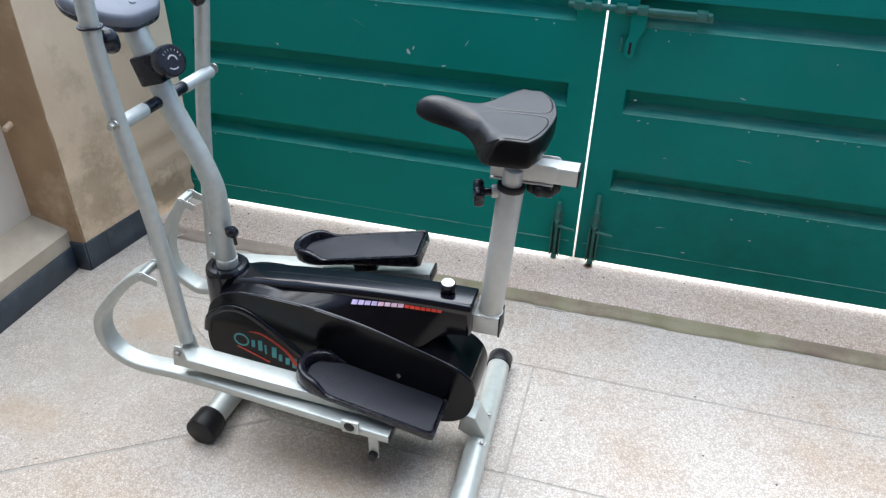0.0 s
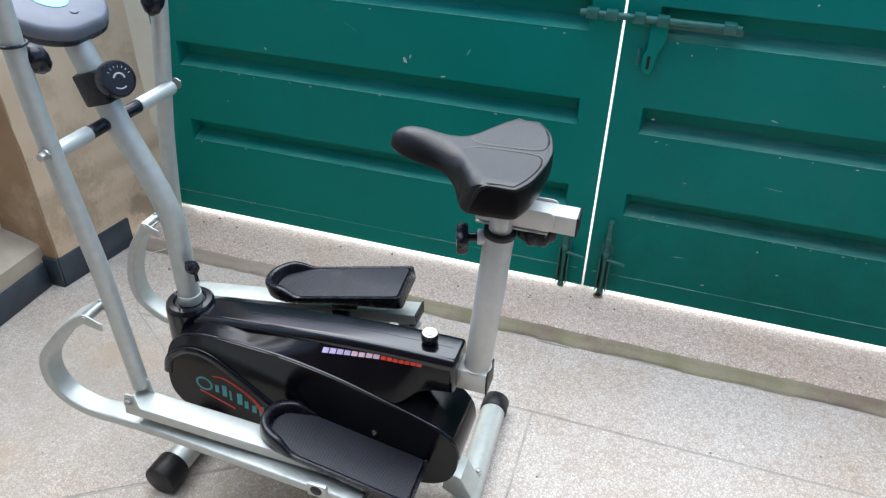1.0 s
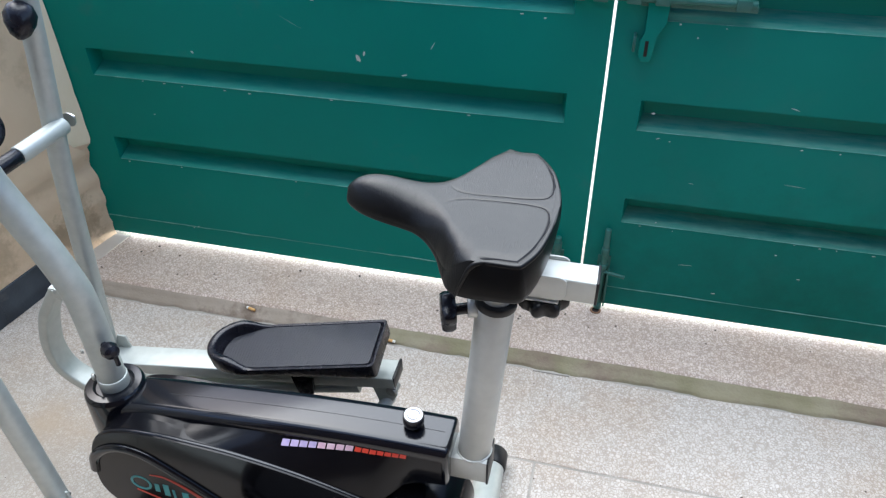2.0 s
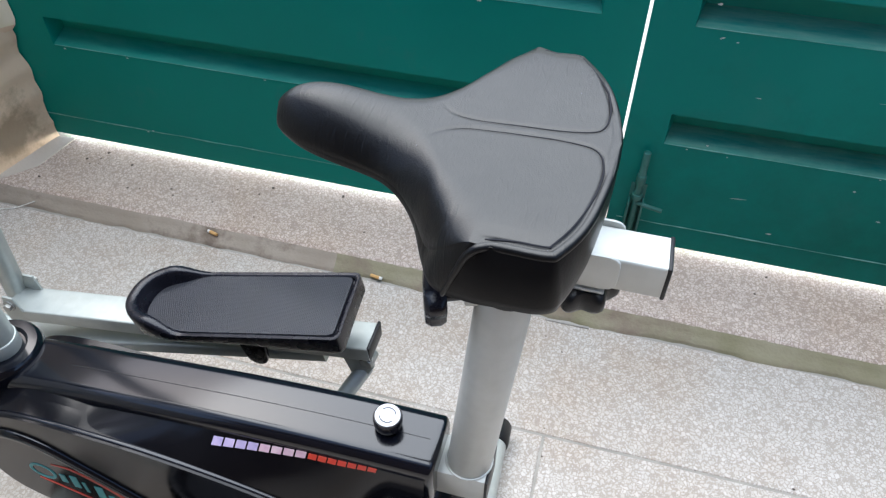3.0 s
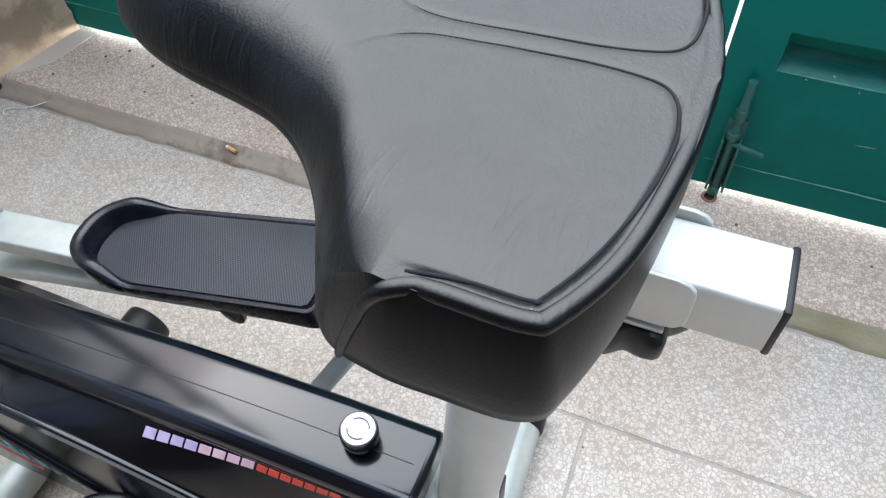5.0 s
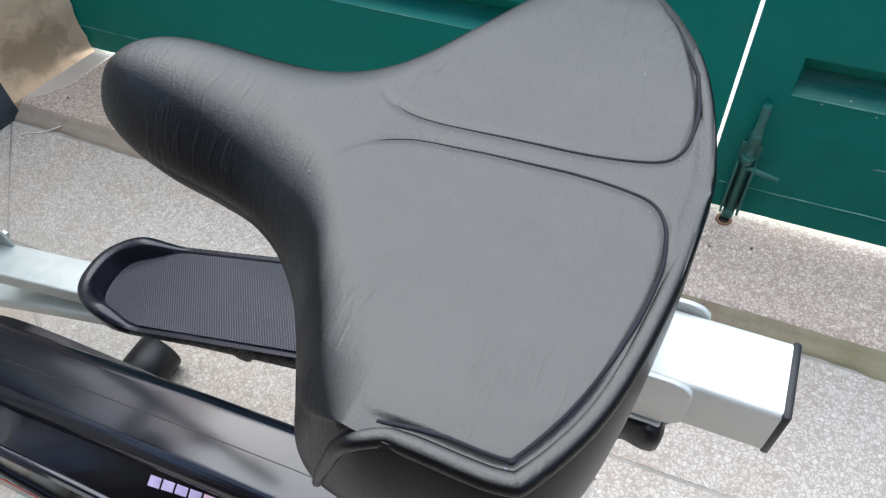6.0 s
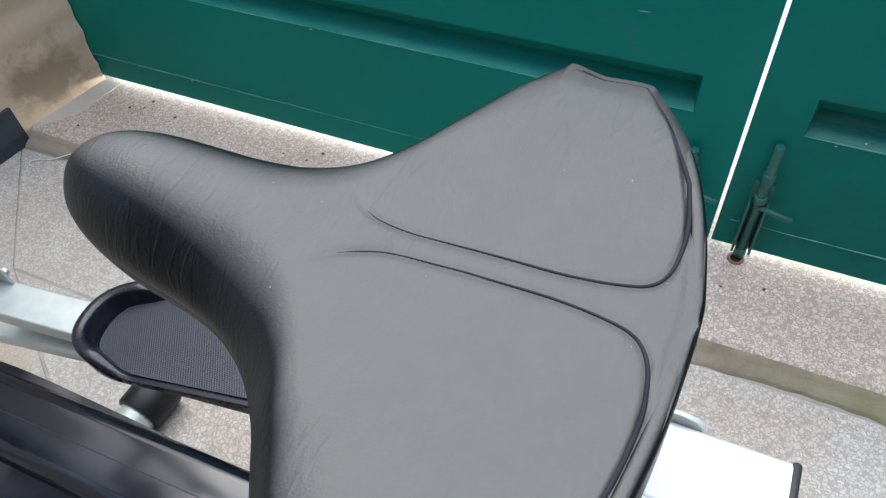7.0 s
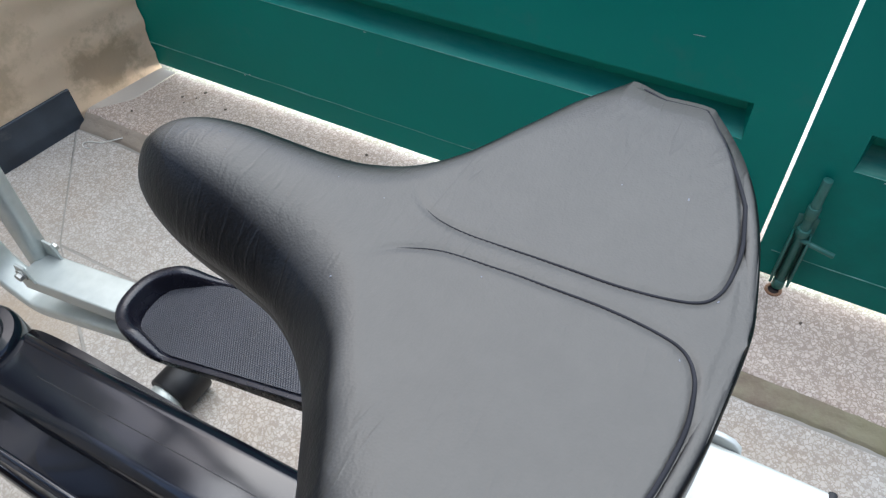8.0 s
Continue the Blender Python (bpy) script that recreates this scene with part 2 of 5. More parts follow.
def dusty_lit(m, colour, amount, size=(4, 20, 20), flat=(0.25, 0.75), least=0.05):
    """Paler upward faces: dust on the right leaf, painted light elsewhere."""
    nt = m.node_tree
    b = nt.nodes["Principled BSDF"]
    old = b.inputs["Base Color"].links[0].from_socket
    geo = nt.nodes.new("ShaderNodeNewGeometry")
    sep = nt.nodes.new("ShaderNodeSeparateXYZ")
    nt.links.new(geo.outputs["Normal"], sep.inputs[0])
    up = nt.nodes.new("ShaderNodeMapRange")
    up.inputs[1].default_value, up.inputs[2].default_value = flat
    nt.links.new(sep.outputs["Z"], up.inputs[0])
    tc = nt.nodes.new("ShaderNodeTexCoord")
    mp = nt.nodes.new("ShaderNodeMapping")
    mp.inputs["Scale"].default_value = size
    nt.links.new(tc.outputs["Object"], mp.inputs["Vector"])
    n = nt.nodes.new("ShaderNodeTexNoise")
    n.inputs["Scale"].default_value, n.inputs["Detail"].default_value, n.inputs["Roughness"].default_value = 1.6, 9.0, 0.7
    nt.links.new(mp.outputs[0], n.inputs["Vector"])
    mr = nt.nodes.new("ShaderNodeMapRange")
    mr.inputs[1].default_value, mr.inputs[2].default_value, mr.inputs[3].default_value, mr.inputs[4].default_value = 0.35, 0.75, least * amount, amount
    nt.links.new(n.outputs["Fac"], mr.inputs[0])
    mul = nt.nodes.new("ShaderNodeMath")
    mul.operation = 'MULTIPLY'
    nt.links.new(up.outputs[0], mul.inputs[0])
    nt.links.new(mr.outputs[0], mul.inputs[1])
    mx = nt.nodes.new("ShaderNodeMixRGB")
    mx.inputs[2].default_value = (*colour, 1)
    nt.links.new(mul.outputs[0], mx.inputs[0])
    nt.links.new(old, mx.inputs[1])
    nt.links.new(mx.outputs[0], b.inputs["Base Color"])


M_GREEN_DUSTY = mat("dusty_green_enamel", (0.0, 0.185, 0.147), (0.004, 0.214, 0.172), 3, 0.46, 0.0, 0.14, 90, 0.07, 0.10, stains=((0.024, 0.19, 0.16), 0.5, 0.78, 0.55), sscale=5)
# left leaf: lit tone of its slopes painted paler green; right leaf: dust
dusty_lit(M_GREEN, (0.10, 0.34, 0.265), 0.40)
dusty_lit(M_GREEN_DUSTY, (0.22, 0.35, 0.255), 0.55, (5, 40, 40), (0.2, 0.6), 0.08)
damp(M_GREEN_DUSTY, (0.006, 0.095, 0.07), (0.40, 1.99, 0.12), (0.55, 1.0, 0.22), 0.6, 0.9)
M_GREEN_WORN = mat("worn_green_enamel", (0.002, 0.105, 0.08), (0.04, 0.15, 0.125), 30, 0.5, 0.0, 0.4, 300, 0.1)
M_SCUFF_LIT = mat("scuffed_lit_green_enamel", (0.0, 0.195, 0.152), (0.19, 0.41, 0.345), 30, 0.5, 0.0, 0.3, 300, 0.1)
M_CHIP = mat("bare_primer", (0.42, 0.47, 0.44), (0.6, 0.64, 0.6), 80, 0.8)
M_PLASTER = mat("beige_plaster", (0.67, 0.50, 0.34), (0.76, 0.59, 0.42), 5, 0.9, 0, 0.6, 60, stains=((0.36, 0.25, 0.15), 0.54, 0.70, 0.6), sscale=4.5)
M_PLASTER_CREAM = mat("cream_paint", (0.76, 0.69, 0.50), (0.83, 0.77, 0.60), 9, 0.75, 0, 0.3, 90, stains=((0.5, 0.4, 0.25), 0.58, 0.7, 0.5), sscale=12)


damp(M_PLASTER, (0.33, 0.24, 0.15), (-1.53, 1.885, 0.11), (0.3, 0.12, 0.12), 0.65)
damp(M_PLASTER, (0.36, 0.26, 0.16), (-1.58, 1.62, 0.24), (0.3, 0.14, 0.20), 0.5)
M_PLASTER_BROWN = mat("brown_plaster", (0.30, 0.19, 0.105), (0.42, 0.28, 0.165), 6, 0.9, 0, 0.5, 60, stains=((0.56, 0.43, 0.30), 0.52, 0.68, 0.7), sscale=5)
M_LEDGE = mat("dusty_cement_ledge", (0.35, 0.295, 0.225), (0.47, 0.405, 0.32), 7, 0.9, 0, 0.5, 70, stains=((0.28, 0.24, 0.19), 0.5, 0.7, 0.6), sscale=5)
M_TIMBER = mat("dark_timber", (0.06, 0.035, 0.02), (0.1, 0.06, 0.035), 8, 0.7, 0, 0.4, 60)
M_WALL = mat("pale_wall_paint", (0.66, 0.61, 0.52), (0.74, 0.69, 0.60), 4, 0.85, 0, 0.3, 80)
M_SLATE = mat("slate_skirting", (0.020, 0.030, 0.044), (0.042, 0.058, 0.078), 14, 0.4, 0, 0.2, 150, stains=((0.16, 0.16, 0.15), 0.6, 0.75, 0.5), sscale=9)
M_SILVER = mat("silver_paint", (0.43, 0.455, 0.43), (0.49, 0.515, 0.485), 60, 0.42, 0.35, 0.06, 700, 0.05)
M_CREAM = mat("pale_grey_paint", (0.50, 0.51, 0.475), (0.56, 0.57, 0.535), 40, 0.38, 0.15, 0.08, 500, 0.05)
M_ZINC = mat("zinc", (0.30, 0.30, 0.28), (0.42, 0.42, 0.39), 90, 0.42, 0.6, 0.1, 500)
M_CHROME = mat("chrome", (0.40, 0.40, 0.38), (0.50, 0.50, 0.47), 40, 0.30, 0.9)
M_GLOSS = mat("gloss_black_plastic", (0.003, 0.0035, 0.006), (0.0045, 0.005, 0.0085), 12, 0.145, 0, 0.05, 22, 0.035, 0.5)
M_SATIN = mat("satin_black_plastic", (0.003, 0.003, 0.0045), (0.005, 0.005, 0.0065), 12, 0.17, 0, 0.05, 22, 0.04, 0.22)
M_BLACK = mat("black_plastic", (0.006, 0.006, 0.010), (0.010, 0.010, 0.015), 50, 0.27, 0, 0.1, 600, 0.06, 0.34)
M_RUBBER = mat("black_rubber", (0.008, 0.008, 0.009), (0.014, 0.014, 0.015), 50, 0.42, 0, 0.1, 600, 0.1, 0.28)
M_GREY = mat("grey_plastic", (0.11, 0.12, 0.145), (0.14, 0.15, 0.175), 30, 0.45, 0, 0.08, 800, 0.08, 0.3)
M_LEATHER = leather("black_vinyl")
# sky sheen of the saddle's top, painted pale by the upward normal
dusty_lit(M_LEATHER, (0.30, 0.28, 0.245), 0.21, (40, 40, 40), (0.78, 0.955), 0.88)
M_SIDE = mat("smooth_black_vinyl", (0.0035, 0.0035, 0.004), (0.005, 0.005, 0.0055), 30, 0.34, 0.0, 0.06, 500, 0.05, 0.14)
M_SEAM = mat("matt_black_thread", (0.012, 0.012, 0.015), (0.022, 0.022, 0.026), 80, 0.8, spec=0.2)
M_TREAD = tread("rubber_tread")
M_WHITE = mat("white_print", (0.7, 0.7, 0.7), (0.8, 0.8, 0.8), 30, 0.5)
M_PRINT = mat("grey_print", (0.38, 0.39, 0.40), (0.50, 0.51, 0.52), 90, 0.5)
M_PINK = mat("pale_pink_print", (0.55, 0.33, 0.42), (0.68, 0.5, 0.55), 90, 0.45)
M_MAUVE = mat("pale_mauve_print", (0.36, 0.30, 0.50), (0.50, 0.40, 0.58), 90, 0.45)
M_RED = mat("red_print", (0.55, 0.035, 0.02), (0.62, 0.06, 0.03), 60, 0.45)
M_TEAL = mat("teal_print", (0.04, 0.30, 0.33), (0.06, 0.36, 0.38), 60, 0.45)
M_LCD = mat("teal_display", (0.10, 0.52, 0.47), (0.13, 0.58, 0.52), 20, 0.2)
M_RUST = mat("rust", (0.14, 0.06, 0.03), (0.25, 0.14, 0.08), 90, 0.9, 0, 0.5)
M_HOLE_SHADE = mat("hole_shade", (0.012, 0.007, 0.005), (0.02, 0.012, 0.01), 60, 0.95)
M_BUTT = mat("cigarette_filter", (0.55, 0.3, 0.1), (0.65, 0.4, 0.17), 90, 0.9)
M_PAPER = mat("white_paper", (0.7, 0.68, 0.63), (0.78, 0.76, 0.72), 90, 0.9)
M_CRUMB = mat("dark_crumbs", (0.06, 0.045, 0.035), (0.14, 0.11, 0.09), 90, 0.95)
M_ROAD = mat("street_concrete", (0.45, 0.42, 0.38), (0.55, 0.52, 0.47), 3, 0.9, 0, 0.3, 60)


# ---- mesh helpers ----
def finish(name, bm, material, smooth=35):
    me = bpy.data.meshes.new(name)
    bmesh.ops.recalc_face_normals(bm, faces=bm.faces[:])
    bm.to_mesh(me)
    bm.free()
    me.materials.append(material)
    me.shade_smooth()
    me.set_sharp_from_angle(angle=radians(smooth))
    return me


def part(name, bm, material, parent, label="", smooth=35):
    ob = new(name, finish(name, bm, material, smooth))
    ob.parent = parent
    if parent.type == 'EMPTY':
        ob.matrix_parent_inverse = Matrix.Translation(-parent.location)
    return tagged(ob, label)


def thing(name, at, label, category, group="", kind=""):
    ob = new(name)
    ob.location = at
    ob.empty_display_size = 0.05
    return tagged(ob, label, category, group, kind)


def solid(name, bm, material, label, category, kind="", group="", smooth=35):
    return tagged(new(name, finish(name, bm, material, smooth)), label, category, group, kind)


def box(x0, x1, y0, y1, z0, z1, bevel=0.0, bm=None, segments=2):
    bm = bm or bmesh.new()
    vs = [bm.verts.new((x, y, z)) for x in (x0, x1) for y in (y0, y1) for z in (z0, z1)]
    fs = [bm.faces.new([vs[i] for i in f]) for f in ((0, 1, 3, 2), (4, 6, 7, 5), (0, 4, 5, 1), (2, 3, 7, 6), (0, 2, 6, 4), (1, 5, 7, 3))]
    if bevel:
        es = list({e for f in fs for e in f.edges})
        bmesh.ops.bevel(bm, geom=es, offset=bevel, segments=segments, affect='EDGES', profile=0.5)
    return bm


def prism(points, lo, hi, axis='y', bevel=0.0, bm=None, segments=3):
    """A flat outline pushed out along an axis."""
    bm = bm or bmesh.new()

    def at(p, h):
        return {'x': (h, p[0], p[1]), 'y': (p[0], h, p[1]), 'z': (p[0], p[1], h)}[axis]
    a = [bm.verts.new(at(p, lo)) for p in points]
    b = [bm.verts.new(at(p, hi)) for p in points]
    n = len(points)
    caps = [bm.faces.new(a), bm.faces.new(b)]
    for i in range(n):
        bm.faces.new((a[i], a[(i + 1) % n], b[(i + 1) % n], b[i]))
    if bevel:
        es = list({e for f in caps for e in f.edges})
        bmesh.ops.bevel(bm, geom=es, offset=bevel, segments=segments, affect='EDGES', profile=0.5)
    return bm


def smooth_path(points, n=8, closed=False):
    """Catmull-Rom samples through points."""
    pts = [Vector(p) for p in points]
    m = len(pts)
    out = []
    for i in range(m if closed else m - 1):
        if closed:
            p0, p1, p2, p3 = (pts[(i + k) % m] for k in (-1, 0, 1, 2))
        else:
            p1, p2 = pts[i], pts[i + 1]
            p0 = pts[i - 1] if i else p1 * 2 - p2
            p3 = pts[i + 2] if i + 2 < m else p2 * 2 - p1
        for k in range(n):
            t = k / n
            out.append(0.5 * (2 * p1 + (p2 - p0) * t + (2 * p0 - 5 * p1 + 4 * p2 - p3) * t * t + (3 * p1 - p0 - 3 * p2 + p3) * t ** 3))
    if not closed:
        out.append(pts[-1])
    return out


def round_profile(r, n=20, r2=None):
    return [(r * math.cos(2 * math.pi * k / n), (r2 or r) * math.sin(2 * math.pi * k / n)) for k in range(n)]


def rect_profile(w, h, c=0.004, n=3):
    out = []
    for sx, sy, a0 in ((1, 1, 0), (-1, 1, 90), (-1, -1, 180), (1, -1, 270)):
        for k in range(n + 1):
            a = radians(a0 + 90 * k / n)
            out.append((sx * (w / 2 - c) + c * math.cos(a), sy * (h / 2 - c) + c * math.sin(a)))
    return out


def sweep(path, profile, side=(0, 1, 0), bm=None, closed=False, scales=None):
    """A profile carried along a path; its first coordinate lies along side."""
    bm = bm or bmesh.new()
    pts = [Vector(p) for p in path]
    rings = []
    for i, p in enumerate(pts):
        if closed:
            t = pts[(i + 1) % len(pts)] - pts[i - 1]
        else:
            t = pts[min(i + 1, len(pts) - 1)] - pts[max(i - 1, 0)]
        t.normalize()
        s = Vector(side)
        s = (s - t * s.dot(t)).normalized()
        u = t.cross(s)
        k = scales[i] if scales else 1.0
        rings.append([bm.verts.new(p + s * (a * k) + u * (b * k)) for a, b in profile])
    n = len(profile)
    for i in range(len(rings) if closed else len(rings) - 1):
        a, b = rings[i], rings[(i + 1) % len(rings)]
        for j in range(n):
            bm.faces.new((a[j], a[(j + 1) % n], b[(j + 1) % n], b[j]))
    if not closed:
        bm.faces.new(rings[0])
        bm.faces.new(rings[-1])
    return bm


def rod(a, b, r, n=20, bm=None, round_end=0.0):
    """A straight round bar with softened ends."""
    a, b = Vector(a), Vector(b)
    d = (b - a).normalized()
    side = (0, 0, 1) if abs(d.z) < 0.9 else (1, 0, 0)
    e = round_end or min(0.15 * r, 0.002)
    e = min(e, (b - a).length * 0.45)
    return sweep([a, a + d * e * 0.3, a + d * e, b - d * e, b - d * e * 0.3, b], round_profile(r, n), side, bm,
                 scales=[1 - e / r, 1 - 0.35 * e / r, 1, 1, 1 - 0.35 * e / r, 1 - e / r])


def lathe(profile, at, axis, n=28, bm=None):
    """Radius and height pairs turned about an axis."""
    axis = Vector(axis).normalized()
    side = (0, 0, 1) if abs(axis.z) < 0.9 else (1, 0, 0)
    s = Vector(side)
    s = (s - axis * s.dot(axis)).normalized()
    u = axis.cross(s)
    bm = bm or bmesh.new()
    rings = []
    for r, h in profile:
        rings.append([bm.verts.new(Vector(at) + axis * h + (s * math.cos(2 * math.pi * k / n) + u * math.sin(2 * math.pi * k / n)) * max(r, 1e-5)) for k in range(n)])
    for a, b in zip(rings, rings[1:]):
        for j in range(n):
            bm.faces.new((a[j], a[(j + 1) % n], b[(j + 1) % n], b[j]))
    bm.faces.new(rings[0])
    bm.faces.new(rings[-1])
    return bm


def lobed(at, axis, r, h, lobes=5, depth=0.14, n=60):
    """A hand knob with rounded lobes."""
    axis = Vector(axis).normalized()
    s = Vector((0, 0, 1)) if abs(axis.z) < 0.9 else Vector((1, 0, 0))
    s = (s - axis * s.dot(axis)).normalized()
    u = axis.cross(s)
    bm = bmesh.new()
    rings = []
    for k, lift in ((0.55, 0.0), (0.9, 0.0), (1.0, 0.25), (1.0, 0.7), (0.9, 0.95), (0.5, 1.0)):
        ring = []
        for j in range(n):
            a = 2 * math.pi * j / n
            q = r * k * (1 + depth * math.cos(lobes * a) * k)
            ring.append(bm.verts.new(Vector(at) + axis * h * lift + (s * math.cos(a) + u * math.sin(a)) * q))
        rings.append(ring)
    for a, b in zip(rings, rings[1:]):
        for j in range(n):
            bm.faces.new((a[j], a[(j + 1) % n], b[(j + 1) % n], b[j]))
    bm.faces.new(rings[0])
    bm.faces.new(rings[-1])
    return bm


def bolt(at, axis, r=0.009, h=0.007, n=6):
    bm = lathe([(r * 1.5, 0), (r * 1.5, h * 0.25), (r * 1.05, h * 0.25)], at, axis, 20)
    return lathe([(r, h * 0.25), (r, h * 0.9), (r * 0.8, h)], at, axis, n, bm)


# ---- the setting ----
GATE_Y, SILL_Z = 1.993, 0.026
WALL_X0, WALL_X1, PIER_Y = -1.597, -1.517, 1.520          # the pier's face, at its corner and at the gate

ground = box(-60, 60, 2.06, 90, -0.3, -0.02)
box(-60, 60, -60, 2.06, -0.3, -0.06, bm=ground)
solid("ground", ground, M_ROAD, "pale dusty concrete street beyond the gate", "ground", "structure")

floor = solid("floor", box(-1.9, 2.3, -2.6, 1.80, -0.05, -0.0016), M_GROUT, "pale grout bed under the terrazzo floor slabs", "floor", "structure")
SLABS = [
    [(-1.553, 1.7525), (2.3, 1.7525), (2.3, 1.4845), (-1.314, 1.4845)],
    [(-1.306, 1.4795), (-0.1495, 1.4795), (-0.1495, 1.1025), (-0.738, 1.1025)],
    [(-0.1445, 1.4795), (2.3, 1.4795), (2.3, 1.1025), (-0.1445, 1.1025)],
    [(-0.742, 1.0975), (-0.1495, 1.0975), (-0.1495, -2.6), (-1.9, -2.6), (-1.9, 0.363)],
    [(-0.1445, 1.0975), (2.3, 1.0975), (2.3, -2.6), (-0.1445, -2.6)],
    [(-1.558, 1.7525), (-1.317, 1.4825), (-0.752, 1.1), (-1.9, 0.372), (-1.9, 1.7525)],
]
for outline in SLABS:
    part("slab", prism(outline, -0.03, 0.0, 'z', 0.0012, segments=1), M_TERRAZZO, floor)

sill = prism([(1.789, SILL_Z), (1.796, 0.031), (2.30, 0.026), (2.30, -0.2), (1.789, -0.2)], -1.9, 2.3, 'x')
solid("doorstep", sill, M_SILL, "raised pinkish terrazzo doorstep under the gate", "doorstep", "structure")


def fillet(x0, x1):
    """The hand-laid mortar slope in front of the doorstep."""
    bm = bmesh.new()
    prev = None
    n = int((x1 - x0) / 0.014)
    for i in range(n + 1):
        x = x0 + (x1 - x0) * i / n
        y0 = 1.756 + 0.007 * noise.noise((x * 6, 0, 0)) + 0.005 * noise.noise((x * 25, 3, 0))
        z1 = 0.0255 + 0.002 * noise.noise((x * 9, 5, 0)) + 0.0015 * noise.noise((x * 40, 5, 0))
        dip = 0.0035 * noise.noise((x * 14, 1, 0)) + 0.002 * noise.noise((x * 50, 2, 0))
        ring = [bm.verts.new(p) for p in ((x, y0, -0.004), (x, y0 + 0.003, 0.003), (x, 1.763, 0.007 + dip * 0.6), (x, 1.773, 0.012 + dip), (x, 1.781, 0.018 + dip), (x, 1.787, z1), (x, 1.793, z1 + 0.001), (x, 1.793, -0.02))]
        if prev:
            for a in range(7):
                bm.faces.new((prev[a], prev[a + 1], ring[a + 1], ring[a]))
        prev = ring
    return bm


solid("mortar_fillet", fillet(-0.66, 2.3), M_MORTAR, "mossy olive mortar slope along the doorstep", "mortar", "structure", smooth=60)
solid("mortar_fillet", fillet(-1.62, -0.66), M_MORTAR_BROWN, "dirty brown mortar slope along the doorstep", "mortar", "structure", smooth=60)
solid("cement_patch", prism([(-1.60, 1.799), (-1.535, 1.797), (-1.475, 1.87), (-1.455, 1.99), (-1.55, 1.99)], 0.02, 0.0316, 'z', 0.001, segments=1), M_CEMENT, "smooth pale cement patch on the doorstep", "cement", "structure")
solid("broken_edging", box(-0.19, -0.10, 1.746, 1.752, 0.0, 0.0025, 0.001), M_GROUT, "sliver of pale broken mortar on the floor", "mortar chip")


def pier():
    """The plastered pier by the gate: skewed face, ragged edge against the gate."""
    bm = bmesh.new()
    rows = []
    zs = [i * 0.015 for i in range(80)]
    for z in zs:
        k = max(0.0, min(1.0, (z - 0.33) / 0.02))          # sound arris above, broken away below
        r = 0.037 * k + (1 - k) * (0.012 + 0.016 * noise.noise((0.3, 7.7, z * 14)) * min(1.0, z / 0.1)) + (0.010 - 0.008 * k) * noise.noise((2.3, 1.7, z * 33))
        c = 0.004 * noise.noise((5.5, 0.2, z * 7))
        rows.append([bm.verts.new(p) for p in ((WALL_X0 + c, PIER_Y + c, z), (WALL_X0 + (WALL_X1 - WALL_X0) * 0.5, 1.755, z), (WALL_X1 - 0.008 + c + (1 - k) * r, 1.952 + 0.02 * (1 - k), z), (WALL_X1 + r, 1.990, z), (WALL_X1 - 0.03 + r, 1.991, z),
                                               (-2.2, 1.991, z), (-2.2, PIER_Y, z))])
    for a, b in zip(rows, rows[1:]):
        for j in range(7):
            bm.faces.new((a[j], a[(j + 1) % 7], b[(j + 1) % 7], b[j]))
    bm.faces.new(rows[0])
    bm.faces.new(rows[-1])
    return bm


pier_wall = solid("wall_pier", pier(), M_PLASTER, "stained beige plaster pier with a cream painted edge beside the gate", "wall", "structure", smooth=30)
pier_wall.data.materials.append(M_PLASTER_CREAM)
for face in pier_wall.data.polygons:
    if face.center.z > 0.345 and 1.953 < face.center.y < 1.989 and face.center.x > WALL_X1 - 0.01:
        face.material_index = 1
solid("wall_pier_return", box(-1.79, WALL_X0 - 0.002, PIER_Y - 0.005, PIER_Y + 0.0005, 0.0, 1.18), M_PLASTER_BROWN, "bare brown plaster return of the pier", "wall", "structure")
solid("wall_left", box(-2.2, -1.77, -2.6, PIER_Y - 0.004, 0, 1.45), M_WALL, "pale painted side wall", "wall", "structure")
solid("wall_ledge", prism([(-1.775, 0), (-1.645, 0), (-1.645, 0.135), (-1.655, 0.145), (-1.775, 0.175)], -2.6, PIER_Y - 0.005, 'y', 0.0), M_LEDGE, "worn plaster ledge along the side wall", "ledge", "structure")
sk = thing("baseboard", (WALL_X0, 1.6, 0), "dark slate skirting along the plaster wall", "skirting", kind="structure")
for y0, y1 in ((PIER_Y, 1.60), (1.602, 1.775)):
    def face_x(y):
        return WALL_X0 + (WALL_X1 - WALL_X0) * (y - PIER_Y) / 0.47
    part("skirting_tile", prism([(face_x(y0) - 0.01, y0), (face_x(y0) + 0.006, y0 - 0.006), (face_x(y1) + 0.006, y1), (face_x(y1) - 0.01, y1)], 0.0, 0.100, 'z', 0.001, segments=1), M_SLATE, sk)
part("skirting_tile", box(-1.65, WALL_X0 + 0.004, PIER_Y - 0.013, PIER_Y - 0.0055, 0.0, 0.100, 0.001), M_SLATE, sk)
for k in range(6):
    part("skirting_tile", box(-1.646, -1.637, PIER_Y - 0.014 - 0.45 * (k + 1), PIER_Y - 0.014 - 0.45 * k - 0.003, 0.0, 0.085, 0.001), M_SLATE, sk)
# unseen side wall, kept dark to cut bounce onto the right gate leaf
solid("wall_right_unseen", box(2.3, 2.5, -2.6, 2.1, 0, 1.5), M_TIMBER, "unseen dark timber side wall, added to cut bounced light", "wall", "structure")
solid("wall_right_pier", box(1.76, 2.3, 1.97, 2.2, 0, 1.5), M_PLASTER, "beige plaster pier beside the gate", "wall", "structure")
